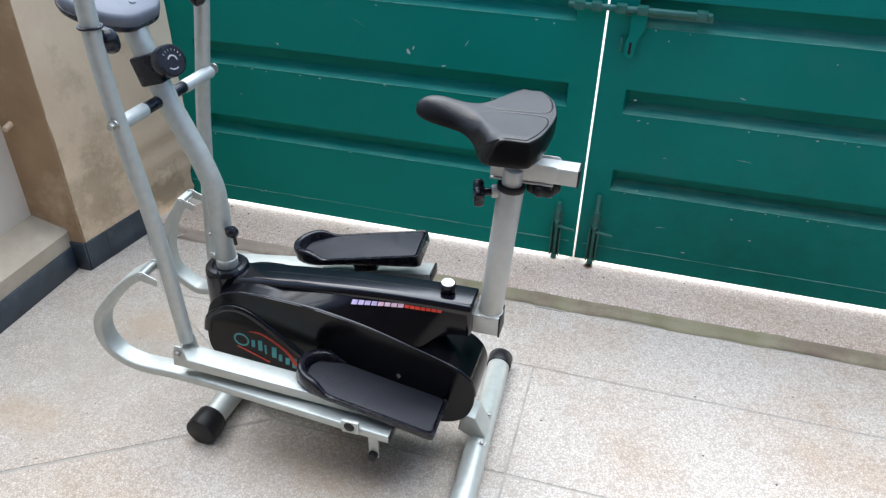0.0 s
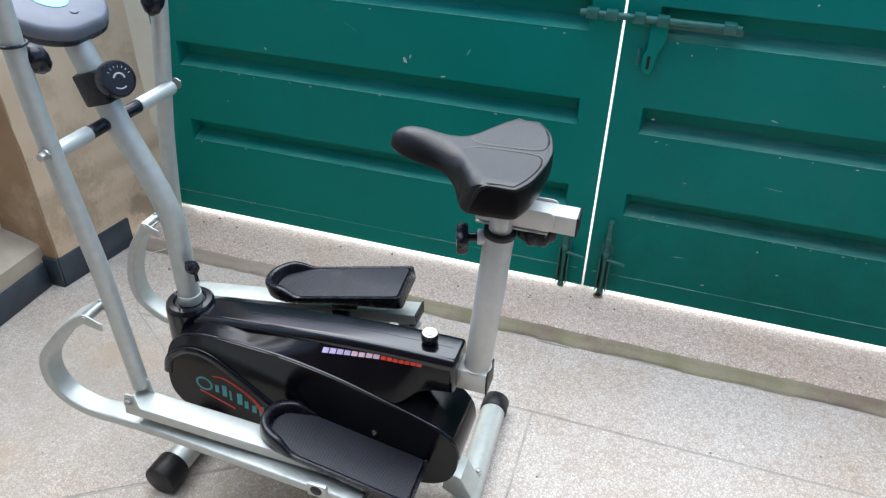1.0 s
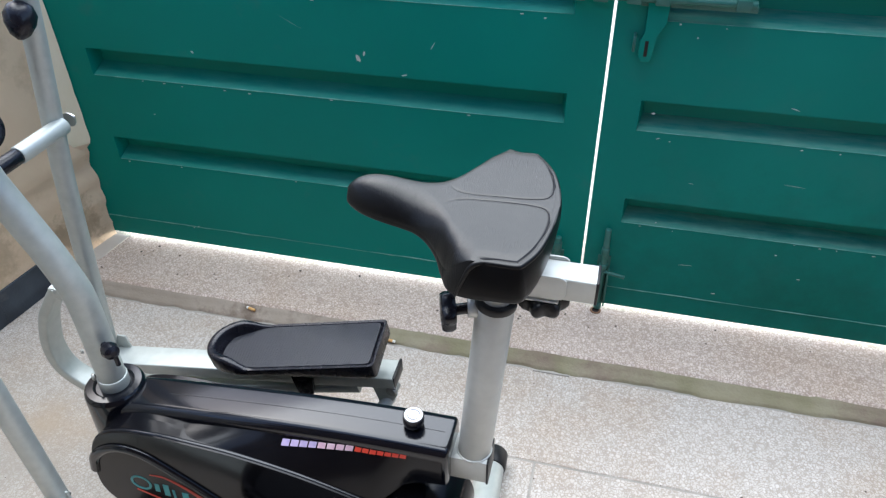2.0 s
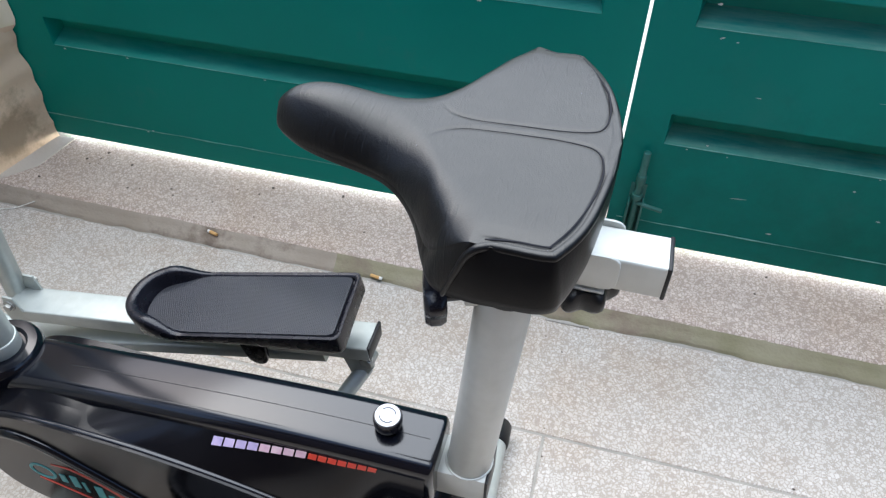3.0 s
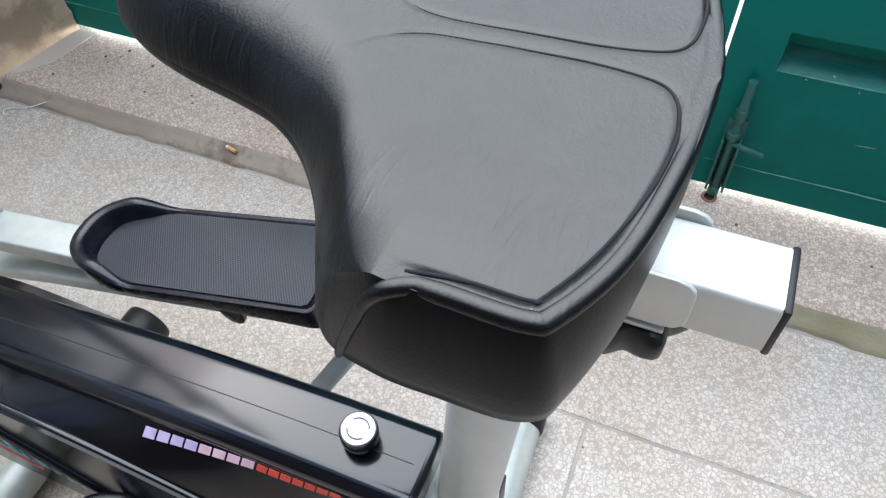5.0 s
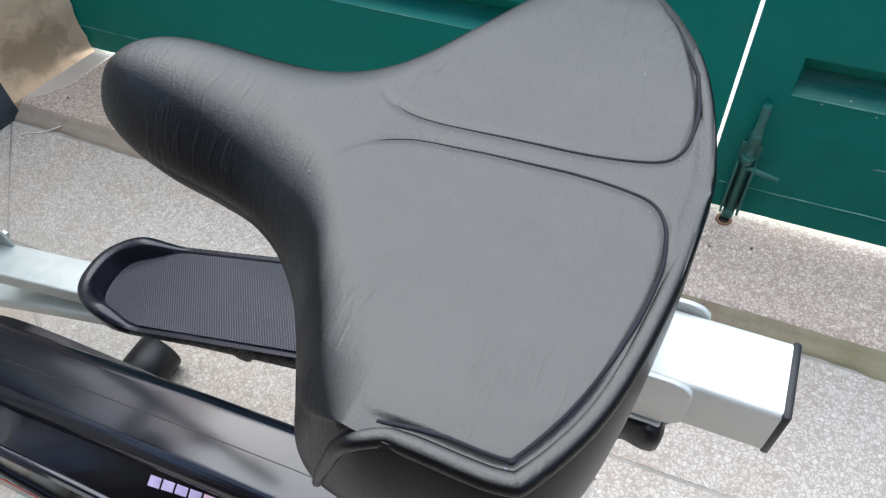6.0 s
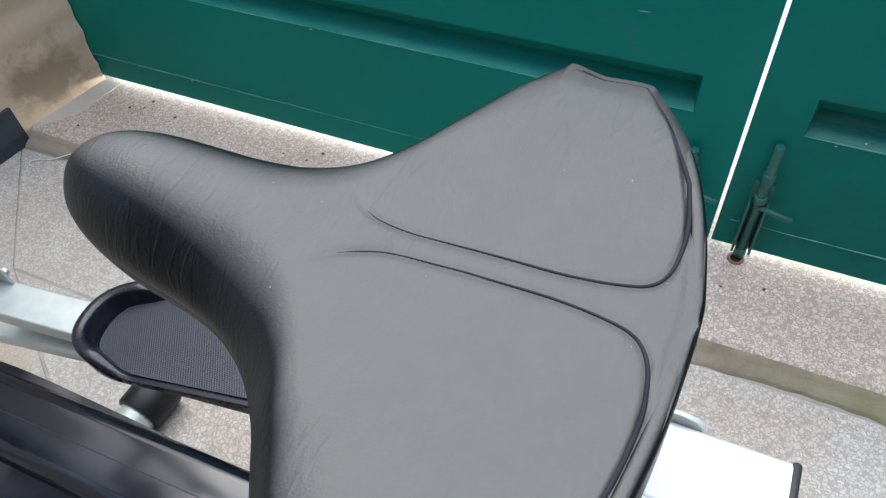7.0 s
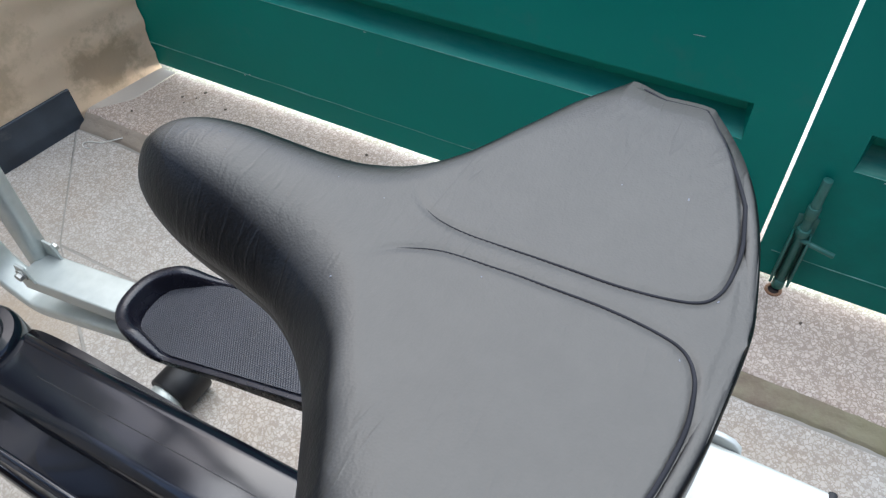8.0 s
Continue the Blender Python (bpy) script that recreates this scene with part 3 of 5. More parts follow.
# wall and slab are unseen, set close and dark to cut light from behind
solid("wall_back_unseen", box(-2.2, 2.5, -1.2, -1.0, 0, 3.0), M_TIMBER, "unseen dark timber wall, added to cut light from behind", "wall", "structure")
solid("ceiling", box(-2.2, 2.5, -1.0, -0.2, 2.45, 2.6), M_TIMBER, "unseen dark timber slab, added to shade from behind", "ceiling", "structure")
peg = thing("wall_peg", (-1.72, 1.47, 0.49), "small wooden peg in the plaster", "peg")
part("peg", rod((-1.73, PIER_Y, 0.49), (-1.725, PIER_Y - 0.035, 0.485), 0.009), M_PLASTER, peg)


# ---- gate ----
RIB = 0.040      # depth of the pressed recesses


def leaf(name, x0, x1, r0, r1, label, paint):
    """A pressed sheet-steel leaf: flat front with trapezoid recesses."""
    top, back, bottom = 1.14, GATE_Y + 0.062, 0.040
    gate = thing(name, ((x0 + x1) / 2, GATE_Y, 0.026), label, "gate", "gate leaves")
    rows = [(0.305 + 0.2495 * k, 0.374 + 0.2535 * k) for k in range(3)]
    bm = bmesh.new()
    zs = [bottom]
    for lo, hi in rows:
        zs += [lo, hi]
    zs.append(top)
    xs = [x0, r0, r1, x1]
    grid = [[bm.verts.new((x, GATE_Y, z)) for z in zs] for x in xs]
    for i in range(3):
        for j in range(len(zs) - 1):
            if i == 1 and j % 2 == 1:
                continue
            bm.faces.new((grid[i][j], grid[i + 1][j], grid[i + 1][j + 1], grid[i][j + 1]))
    for k, (lo, hi) in enumerate(rows):
        o = [grid[1][1 + 2 * k], grid[2][1 + 2 * k], grid[2][2 + 2 * k], grid[1][2 + 2 * k]]
        inner = [bm.verts.new(p) for p in ((r0 + 0.010, GATE_Y + RIB, lo + 0.026), (r1 - 0.010, GATE_Y + RIB, lo + 0.026), (r1 - 0.010, GATE_Y + RIB, hi - 0.001), (r0 + 0.010, GATE_Y + RIB, hi - 0.001))]
        for a in range(4):
            bm.faces.new((o[a], o[(a + 1) % 4], inner[(a + 1) % 4], inner[a]))
        bm.faces.new(inner)
    rim = [v for v in (grid[0] + [g[-1] for g in grid[1:-1]] + list(reversed(grid[3])) + [g[0] for g in reversed(grid[1:-1])])]
    far = [bm.verts.new((min(max(v.co.x, x0 + 0.03), x1 - 0.03), back, max(v.co.z, bottom + 0.05))) for v in rim]
    for a in range(len(rim)):
        b = (a + 1) % len(rim)
        bm.faces.new((rim[a], rim[b], far[b], far[a]))
    bm.faces.new(far)
    sharp = [e for e in bm.edges if len(e.link_faces) == 2 and e.calc_face_angle(0) > 0.4]
    bmesh.ops.bevel(bm, geom=sharp, offset=0.0022, segments=2, affect='EDGES', profile=0.5)
    part("panel", bm, paint, gate, smooth=30)
    part("weld_seam", sweep([(x0 + 0.02 + (x1 - x0 - 0.04) * k / 40, GATE_Y - 0.0005, 0.1 + 0.0015 * noise.noise((k * 0.7, x0, 0))) for k in range(41)], round_profile(0.0015, 8), (0, 1, 0), scales=[0.25 + 0.9 * max(0.0, noise.noise((k * 0.45, x0 * 3, 7.0)) + 0.4) for k in range(41)]), M_SCUFF_LIT, gate)
    # pale bead on each recess's lower edge: wear with the edge highlight painted in
    for k, (lo, hi) in enumerate(rows):
        n = int((r1 - r0) / 0.02)
        pts = [(r0 + 0.004 + (r1 - r0 - 0.008) * i / n, GATE_Y - 0.0002, lo + 0.001) for i in range(n + 1)]
        wear = [0.35 + 0.9 * max(0.0, noise.noise((p[0] * 9, k * 3.1, x0)) + 0.35) for p in pts]
        part("worn_lit_edge", sweep(pts, round_profile(0.0011, 6), (0, 1, 0), scales=wear), M_SCUFF_LIT, gate)
    return gate


left_leaf = leaf("gate_leaf", -1.56, -0.1130, -1.405, -0.190, "dark green enamelled steel gate leaf with pressed panels", M_GREEN)
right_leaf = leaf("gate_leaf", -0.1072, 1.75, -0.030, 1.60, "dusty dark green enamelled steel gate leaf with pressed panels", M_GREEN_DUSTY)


def drop_bolt(gate, x, top):
    """A vertical bolt in two guides, with a side handle."""
    y = GATE_Y - 0.013
    part("bolt_plate", box(x - 0.016, x + 0.016, GATE_Y - 0.0035, GATE_Y, 0.045, 0.20, 0.001), M_GREEN_WORN, gate)
    rail = part("bolt_guide", box(x - 0.016, x - 0.012, y - 0.012, GATE_Y - 0.0035, 0.05, 0.165, 0.001), M_GREEN_WORN, gate)
    part("bolt_guide", box(x + 0.012, x + 0.016, y - 0.012, GATE_Y - 0.0035, 0.05, 0.165, 0.001), M_GREEN_WORN, gate)
    part("bolt_rod", rod((x, y, 0.036), (x, y, top), 0.0075, 14), M_GREEN_WORN, gate)
    part("bolt_foot", rod((x, y, 0.034), (x, y, 0.054), 0.0100, 16), M_GREEN_WORN, gate)
    part("bolt_sleeve", rod((x, y, 0.168), (x, y, 0.182), 0.011, 16), M_GREEN_WORN, gate)
    part("bolt_sleeve", rod((x, y, 0.208), (x, y, 0.232), 0.010, 16), M_GREEN_WORN, gate)
    part("bolt_handle", rod((x, y - 0.004, 0.160), (x + 0.055, y - 0.014, 0.157), 0.0045, 10), M_GREEN_WORN, gate)


drop_bolt(right_leaf, -0.056, 0.288)
drop_bolt(left_leaf, -0.174, 0.245)
Y = GATE_Y - 0.016
part("slide_bolt", rod((-0.215, Y, 0.853), (0.155, Y, 0.853), 0.0085, 16), M_GREEN_WORN, right_leaf)
for x in (-0.185, -0.14, -0.075, -0.02, 0.13):
    part("bolt_keeper", box(x - 0.014, x + 0.014, Y - 0.011, GATE_Y, 0.842, 0.864, 0.002), M_GREEN_WORN, left_leaf if x < -0.11 else right_leaf)
part("bolt_rail", box(-0.06, 0.16, GATE_Y - 0.007, GATE_Y, 0.834, 0.847, 0.001), M_GREEN_WORN, right_leaf)
hasp_outline = [(-0.047, 0.845), (-0.004, 0.845), (-0.006, 0.80), (-0.022, 0.775), (-0.024, 0.728), (-0.030, 0.72), (-0.045, 0.72), (-0.052, 0.732), (-0.053, 0.765), (-0.044, 0.782)]
hasp = part("hasp", prism(hasp_outline, GATE_Y - 0.013, GATE_Y - 0.008, 'y', 0.001), M_GREEN, right_leaf)
# dark strip on the hasp, coloured for the shade inside its slot
part("slot", box(-0.0415, -0.0345, GATE_Y - 0.0138, GATE_Y - 0.0125, 0.732, 0.765, 0.0005), M_HOLE_SHADE, hasp)
part("staple", sweep(smooth_path([(-0.063, GATE_Y, 0.775), (-0.063, GATE_Y - 0.016, 0.77), (-0.063, GATE_Y - 0.016, 0.745), (-0.063, GATE_Y, 0.74)], 5), round_profile(0.003, 8), (1, 0, 0)), M_GREEN_WORN, right_leaf)


def shells(outline, levels, centre=(0.025, 0.0)):
    """An outline stacked in rings of a given scale and height, closed at both ends."""
    bm = bmesh.new()
    rings = [[bm.verts.new((centre[0] + (x - centre[0]) * k, centre[1] + (y - centre[1]) * k, z)) for x, y in outline] for k, z in levels]
    n = len(outline)
    for a, b in zip(rings, rings[1:]):
        for j in range(n):
            bm.faces.new((a[j], a[(j + 1) % n], b[(j + 1) % n], b[j]))
    bm.faces.new(rings[0])
    bm.faces.new(rings[-1])
    return bm


# ---- exercise machine ----
MID = 1.170
machine = thing("exercise_machine", (-0.55, MID, 0.0), "silver and black elliptical exercise bike with padded saddle on terrazzo", "exercise bike")

# stabilisers and frame
front = part("front_foot", rod((-0.871, 1.00, 0.037), (-0.853, 1.345, 0.037), 0.030, 28), M_SILVER, machine)
for y0, y1, x0, x1 in ((0.976, 1.033, -0.8725, -0.8695), (1.315, 1.376, -0.8545, -0.8515)):
    cap = part("foot_cap", rod((x0, y0, 0.038), (x1, y1, 0.038), 0.0375, 32, round_end=0.004), M_RUBBER, machine, "round black ribbed plastic foot cap")
REAR_N, REAR_F = Vector((-0.216, 0.885, 0.031)), Vector((-0.236, 1.455, 0.031))
along = (REAR_F - REAR_N).normalized()
rear = part("rear_foot", rod(REAR_N, REAR_F, 0.029, 28), M_SILVER, machine)
part("foot_cap", rod(REAR_F - along * 0.035, REAR_F + along * 0.008, 0.0325, 28, round_end=0.004), M_RUBBER, machine, "round black plastic foot cap")
part("foot_cap", rod(REAR_N + along * 0.035, REAR_N - along * 0.008, 0.0325, 28, round_end=0.004), M_RUBBER, machine, "round black plastic foot cap")
part("joint_ring", rod(REAR_N + along * 0.245, REAR_N + along * 0.25, 0.0297, 28), M_SILVER, rear)
part("frame_plate", prism([(-0.275, 0.07), (-0.228, 0.042), (-0.208, 0.062), (-0.235, 0.115), (-0.268, 0.125)], 1.140, 1.200, 'y', 0.003), M_SILVER, machine)
part("bolt", bolt((-0.212, 1.125, 0.058), (0.3, -0.2, 1), 0.006), M_ZINC, machine)
part("bolt", bolt((-0.216, 1.215, 0.060), (0.2, 0.0, 1), 0.006), M_ZINC, machine)
part("frame_tube", rod((-0.80, MID, 0.05), (-0.30, MID, 0.11), 0.025), M_SILVER, machine)
part("frame_tube", rod((-0.85, MID, 0.04), (-0.85, MID, 0.24), 0.025), M_SILVER, machine)

# drive cover
top_curve = smooth_path([(-0.868, 0.30, 0), (-0.855, 0.345, 0), (-0.828, 0.379, 0), (-0.79, 0.397, 0), (-0.735, 0.404, 0), (-0.667, 0.402, 0), (-0.587, 0.396, 0), (-0.483, 0.377, 0), (-0.381, 0.347, 0),
                         (-0.305, 0.322, 0), (-0.255, 0.298, 0), (-0.232, 0.262, 0), (-0.236, 0.21, 0), (-0.262, 0.166, 0), (-0.302, 0.144, 0), (-0.36, 0.142, 0)], 5)
cover_outline = [(p.x, p.y) for p in smooth_path([(-0.868, 0.30, 0), (-0.855, 0.345, 0), (-0.828, 0.379, 0), (-0.79, 0.397, 0), (-0.735, 0.404, 0), (-0.667, 0.402, 0), (-0.587, 0.396, 0), (-0.483, 0.377, 0), (-0.381, 0.347, 0),
                 (-0.305, 0.322, 0), (-0.255, 0.298, 0), (-0.232, 0.262, 0), (-0.230, 0.215, 0), (-0.250, 0.170, 0), (-0.292, 0.146, 0), (-0.36, 0.142, 0), (-0.48, 0.148, 0), (-0.62, 0.153, 0), (-0.76, 0.160, 0), (-0.835, 0.178, 0), (-0.872, 0.225, 0)], 6, True)]
lower = part("drive_cover", prism(cover_outline, 1.086, 1.216, 'y', 0.011, segments=6), M_SATIN, machine, "glossy black plastic drive housing", 50)
upper_top = smooth_path([(-0.90, 0.385, 0), (-0.80, 0.405, 0), (-0.70, 0.419, 0), (-0.60, 0.430, 0), (-0.50, 0.440, 0), (-0.40, 0.447, 0), (-0.32, 0.450, 0), (-0.253, 0.451, 0)], 5)


def upper_housing(y0, y1, radius, end):
    """Long housing with well-rounded upper edges and a squarer end."""
    bm = bmesh.new()
    under = [(-0.90, 0.31), (-0.62, 0.30), (-0.40, 0.31), (-0.30, 0.366), (-0.20, 0.381)]
    rings = []
    stations = [(p.x, p.y, 0.0) for p in upper_top if p.x > -0.86 and p.x < upper_top[-1].x - end - 0.002]
    last = upper_top[-1]
    stations += [(last.x - end + end * math.sin(a), last.y, end * (1 - math.cos(a))) for a in (k * math.pi / 16 for k in range(9))]
    for x, top, inset in stations:
        low = next(z0 + (z1 - z0) * (x - x0) / (x1 - x0) for (x0, z0), (x1, z1) in zip(under, under[1:]) if x0 <= x <= x1) + inset
        a, b, top = y0 + inset, y1 - inset, top - inset
        ring = [(a, low + 0.003), (a + 0.003, low), (b - 0.003, low), (b, low + 0.003)]
        ring += [(b - radius + radius * math.cos(k * math.pi / 20), top - radius + radius * math.sin(k * math.pi / 20)) for k in range(11)]
        ring += [(a + radius - radius * math.sin(k * math.pi / 20), top - radius + radius * math.cos(k * math.pi / 20)) for k in range(11)]
        rings.append([bm.verts.new((x, y, z)) for y, z in ring])
    for A, B in zip(rings, rings[1:]):
        for k in range(len(A)):
            bm.faces.new((A[k - 1], A[k], B[k], B[k - 1]))
    bm.faces.new(rings[0])
    bm.faces.new(rings[-1])
    bmesh.ops.recalc_face_normals(bm, faces=bm.faces[:])
    return bm


upper = part("upper_cover", upper_housing(1.1275, 1.2085, 0.0165, 0.0065), M_GLOSS, machine, "glossy black plastic top housing", 50)
part("parting_line", sweep([(p.x, 1.1675, p.y - 0.0006) for p in upper_top[8:-1]], round_profile(0.0009, 6), (0, 1, 0)), M_RUBBER, upper)


def lerp_at(curve, x):
    """Height of a curve (a list of points, x rising) at x."""
    for a, b in zip(curve, curve[1:]):
        if a.x <= x <= b.x:
            return a.y + (b.y - a.y) * (x - a.x) / max(1e-6, b.x - a.x)
    return curve[-1].y if x > curve[-1].x else curve[0].y


RIDGE = [p for p in top_curve[5:53]]


def flank_ends(x):
    """Foot and head, as (y, z), of the sloping side between the rounded ridge and the upper housing."""
    k = max(0.0, min(1.0, (x + 0.375) / 0.075))
    k = k * k * (3 - 2 * k)
    zr = lerp_at(RIDGE, x) - 0.0015
    return (1.0925 + 0.0345 * k, zr + (0.376 - zr) * k), (1.1283, max(lerp_at(upper_top, x) - 0.0172, zr + 0.002))


def swell(t):
    return math.sin(math.pi * max(0.0, min(1.0, t)))


def flank():
    bm = bmesh.new()
    rows = []
    for i in range(73):
        x = -0.815 + (0.815 - 0.262) * i / 72
        (y0, z0), (y1, z1) = flank_ends(x)
        rows.append([bm.verts.new((x, y0 + (y1 - y0) * k / 6 - 0.003 * swell(k / 6), z0 + (z1 - z0) * k / 6)) for k in range(7)])
    for a, b in zip(rows, rows[1:]):
        for k in range(6):
            bm.faces.new((a[k], a[k + 1], b[k + 1], b[k]))
    return bm


def on_flank(x, z):
    (y0, z0), (y1, z1) = flank_ends(x)
    t = max(0.0, min(1.0, (z - z0) / (z1 - z0)))
    return y0 + (y1 - y0) * t - 0.003 * swell(t)


def printed(points):
    """A flat printed shape lying on the sloping side."""
    bm = prism(points, -0.0006, 0.0003, 'y')
    for v in bm.verts:
        v.co.y += on_flank(v.co.x, v.co.z)
    return bm


part("flank", flank(), M_SATIN, upper, smooth=70)
part("ridge", sweep([(p.x, 1.0925, p.y - 0.0030) for p in top_curve[2:58]], round_profile(0.0046, 14), (0, 1, 0)), M_GLOSS, lower, smooth=60)
rib_b = smooth_path([(-0.872, 1.087, 0.275), (-0.861, 1.086, 0.312), (-0.835, 1.086, 0.340), (-0.80, 1.086, 0.355), (-0.757, 1.086, 0.348), (-0.705, 1.086, 0.312), (-0.649, 1.086, 0.268), (-0.59, 1.086, 0.222), (-0.54, 1.086, 0.19)], 6)
part("ridge", sweep(rib_b, round_profile(0.0065, 16, 0.0095), (0, 1, 0)), M_GLOSS, lower, smooth=60)
part("crank_bolt", bolt((-0.401, 1.086, 0.258), (0, -1, 0), 0.0032, 0.007), M_CHROME, lower)
part("collar", lathe([(0.054, 0.27), (0.053, 0.34), (0.0505, 0.402), (0.0485, 0.410), (0.045, 0.4135), (0.034, 0.414), (0.030, 0.410)], (-0.846, 1.168, 0), (0, 0, 1), 36), M_GLOSS, machine, smooth=40)
stop = part("tension_knob", lathe([(0.011, -0.02), (0.011, 0.004), (0.0155, 0.006), (0.0165, 0.01), (0.0165, 0.021), (0.0155, 0.023), (0.0148, 0.0232)], (-0.317, 1.172, 0.449), (0.03, -0.03, 1), 32), M_BLACK, machine, "small black knob with a white printed cap")
AX = Vector((0.03, -0.03, 1)).normalized()
part("knob_cap", lathe([(0.0142, 0.0), (0.0142, 0.0008)], Vector((-0.317, 1.172, 0.449)) + AX * 0.0232, AX, 32), M_WHITE, stop)
for a0 in (20, 200):
    arc = [Vector((-0.317, 1.172, 0.449)) + AX * 0.0242 + Vector((0.0092 * math.cos(radians(a0 + 12 * k)), 0.0092 * math.sin(radians(a0 + 12 * k)), -0.0092 * 0.03 * (math.cos(radians(a0 + 12 * k)) - math.sin(radians(a0 + 12 * k))))) for k in range(11)]
    part("arrow_mark", sweep(arc, round_profile(0.0007, 6), (0, 0, 1)), M_GREY, stop)

# plain printed shapes in place of the maker's marks
for k in range(8):
    h, x, z = 0.0080, -0.5175 + k * 0.0148, 0.4140 + k * 0.0014
    part("printed_mark", printed([(x, z - h / 2), (x + 0.0125, z - h / 2 + 0.001), (x + 0.0137, z + h / 2), (x + 0.0012, z + h / 2 - 0.001)]), M_PINK if k > 3 else M_MAUVE, upper)
for k in range(7):
    h, x, z = 0.0060, -0.3985 + k * 0.0118, 0.4245 + k * 0.0004
    part("printed_mark", printed([(x, z - h / 2), (x + 0.0100, z - h / 2), (x + 0.0112, z + h / 2), (x + 0.0012, z + h / 2)]), M_RED, upper)
ring_mark = [(-0.786 + 0.0175 * math.cos(2 * math.pi * k / 32), 1.0858, 0.265 + 0.0165 * math.sin(2 * math.pi * k / 32)) for k in range(32)]
part("printed_mark", sweep(ring_mark, [(0.0006, 0.0022), (-0.0006, 0.0022), (-0.0006, -0.0022), (0.0006, -0.0022)], (0, 1, 0), closed=True), M_TEAL, lower)
for k, (w, h) in enumerate(((0.011, 0.021), (0.013, 0.031), (0.006, 0.027), (0.015, 0.032), (0.011, 0.021), (0.013, 0.021), (0.014, 0.031))):
    x, z = -0.762 + k * 0.0165, 0.249 - k * 0.0066
    part("printed_mark", prism([(x, z), (x + w * 0.8, z), (x + w, z + h), (x + w * 0.2, z + h)], 1.0853, 1.0861, 'y'), M_TEAL, lower)
swoosh = smooth_path([(-0.800, 1.0856, 0.243), (-0.775, 1.0856, 0.234), (-0.72, 1.0856, 0.212)], 6)
part("printed_mark", sweep(swoosh, [(0.0005, 0.002), (-0.0005, 0.002), (-0.0005, -0.002), (0.0005, -0.002)], (0, 1, 0)), M_RED, lower)
swoosh = smooth_path([(-0.762, 1.0856, 0.294), (-0.733, 1.0856, 0.294), (-0.698, 1.0856, 0.276), (-0.668, 1.0856, 0.250), (-0.650, 1.0856, 0.218)], 6)
part("printed_mark", sweep(swoosh, [(0.0005, 0.0035), (-0.0005, 0.0035), (-0.0005, -0.0035), (0.0005, -0.0035)], (0, 1, 0), scales=[0.35 + 1.3 * k / 24 for k in range(25)]), M_RED, lower)

# steering stem, console, dial, crossbar
stem_path = [(-0.846, 1.170, 0.40), (-0.845, 1.170, 0.50)] + smooth_path([(-0.844, 1.170, 0.56), (-0.846, 1.170, 0.61), (-0.858, 1.170, 0.655), (-0.874, 1.170, 0.70)], 6) + [(-0.918, 1.170, 0.80), (-0.962, 1.170, 0.945)]
part("stem", sweep(stem_path, round_profile(0.0230, 28), (0, 1, 0)), M_SILVER, machine, smooth=60)
part("stem_sleeve", rod((-0.8465, 1.170, 0.405), (-0.8455, 1.170, 0.432), 0.0248, 28), M_SILVER, machine)
pin = part("stem_pin", lathe([(0.005, 0.0), (0.006, 0.012), (0.0115, 0.016), (0.014, 0.024), (0.012, 0.034), (0.005, 0.039)], (-0.827, 1.160, 0.517), (0.85, -0.5, 0.1), 20), M_BLACK, machine, "small black pull pin")
part("pin_clip", rod((-0.805, 1.152, 0.512), (-0.802, 1.150, 0.485), 0.004, 10), M_BLACK, pin)
for z, r in ((0.440, 0.0065), (0.50, 0.004)):
    part("rivet", lathe([(r, 0), (r, 0.003), (r * 0.7, 0.0045)], (-0.8635, 1.1525, z), (-0.7, -0.7, 0), 14), M_ZINC, machine)
S_UP = Vector((-0.287, 0, 0.958))
S_OUT = Vector((0.958, 0, 0.287))
clamp_c = Vector((-0.937, 1.170, 0.872))
bm = box(-0.026, 0.030, -0.028, 0.028, -0.030, 0.030, 0.005)
turn = Matrix((S_OUT, Vector((0, 1, 0)), S_UP)).transposed().to_4x4()
bm.transform(Matrix.Translation(clamp_c) @ turn)
clamp = part("dial_housing", bm, M_BLACK, machine, "black plastic tension housing")
D_AX = Vector((0.90, -0.30, 0.32)).normalized()
D_AT = Vector((-0.907, 1.166, 0.887))
dial = part("dial", lathe([(0.024, 0.0), (0.0305, 0.004), (0.032, 0.012), (0.032, 0.026), (0.0305, 0.0305), (0.027, 0.0315), (0.0265, 0.0305)], D_AT, D_AX, 40), M_BLACK, clamp, "round black dial with pale printed scale")
ds = (Vector((0, 0, 1)) - D_AX * D_AX.z).normalized()
dr = D_AX.cross(ds)
for r, a0, a1, w in ((0.0098, -95, 65, 0.0015), (0.0165, 135, 205, 0.0011)):
    arc = [D_AT + D_AX * 0.0312 + (ds * math.cos(radians(a)) + dr * math.sin(radians(a))) * r for a in [a0 + (a1 - a0) * k / 16 for k in range(17)]]
    part("dial_mark", sweep(arc, [(0.0004, w), (-0.0004, w), (-0.0004, -w), (0.0004, -w)], tuple(D_AX)), M_PRINT, dial)
for k in range(7):
    a = radians(-75 + 20 * k)
    p = D_AT + D_AX * 0.0312 + (ds * math.cos(a) + dr * math.sin(a)) * 0.019
    q = p + (ds * math.cos(a) + dr * math.sin(a)) * 0.004
    part("dial_mark", rod(p, q, 0.0006, 6), M_PRINT, dial)
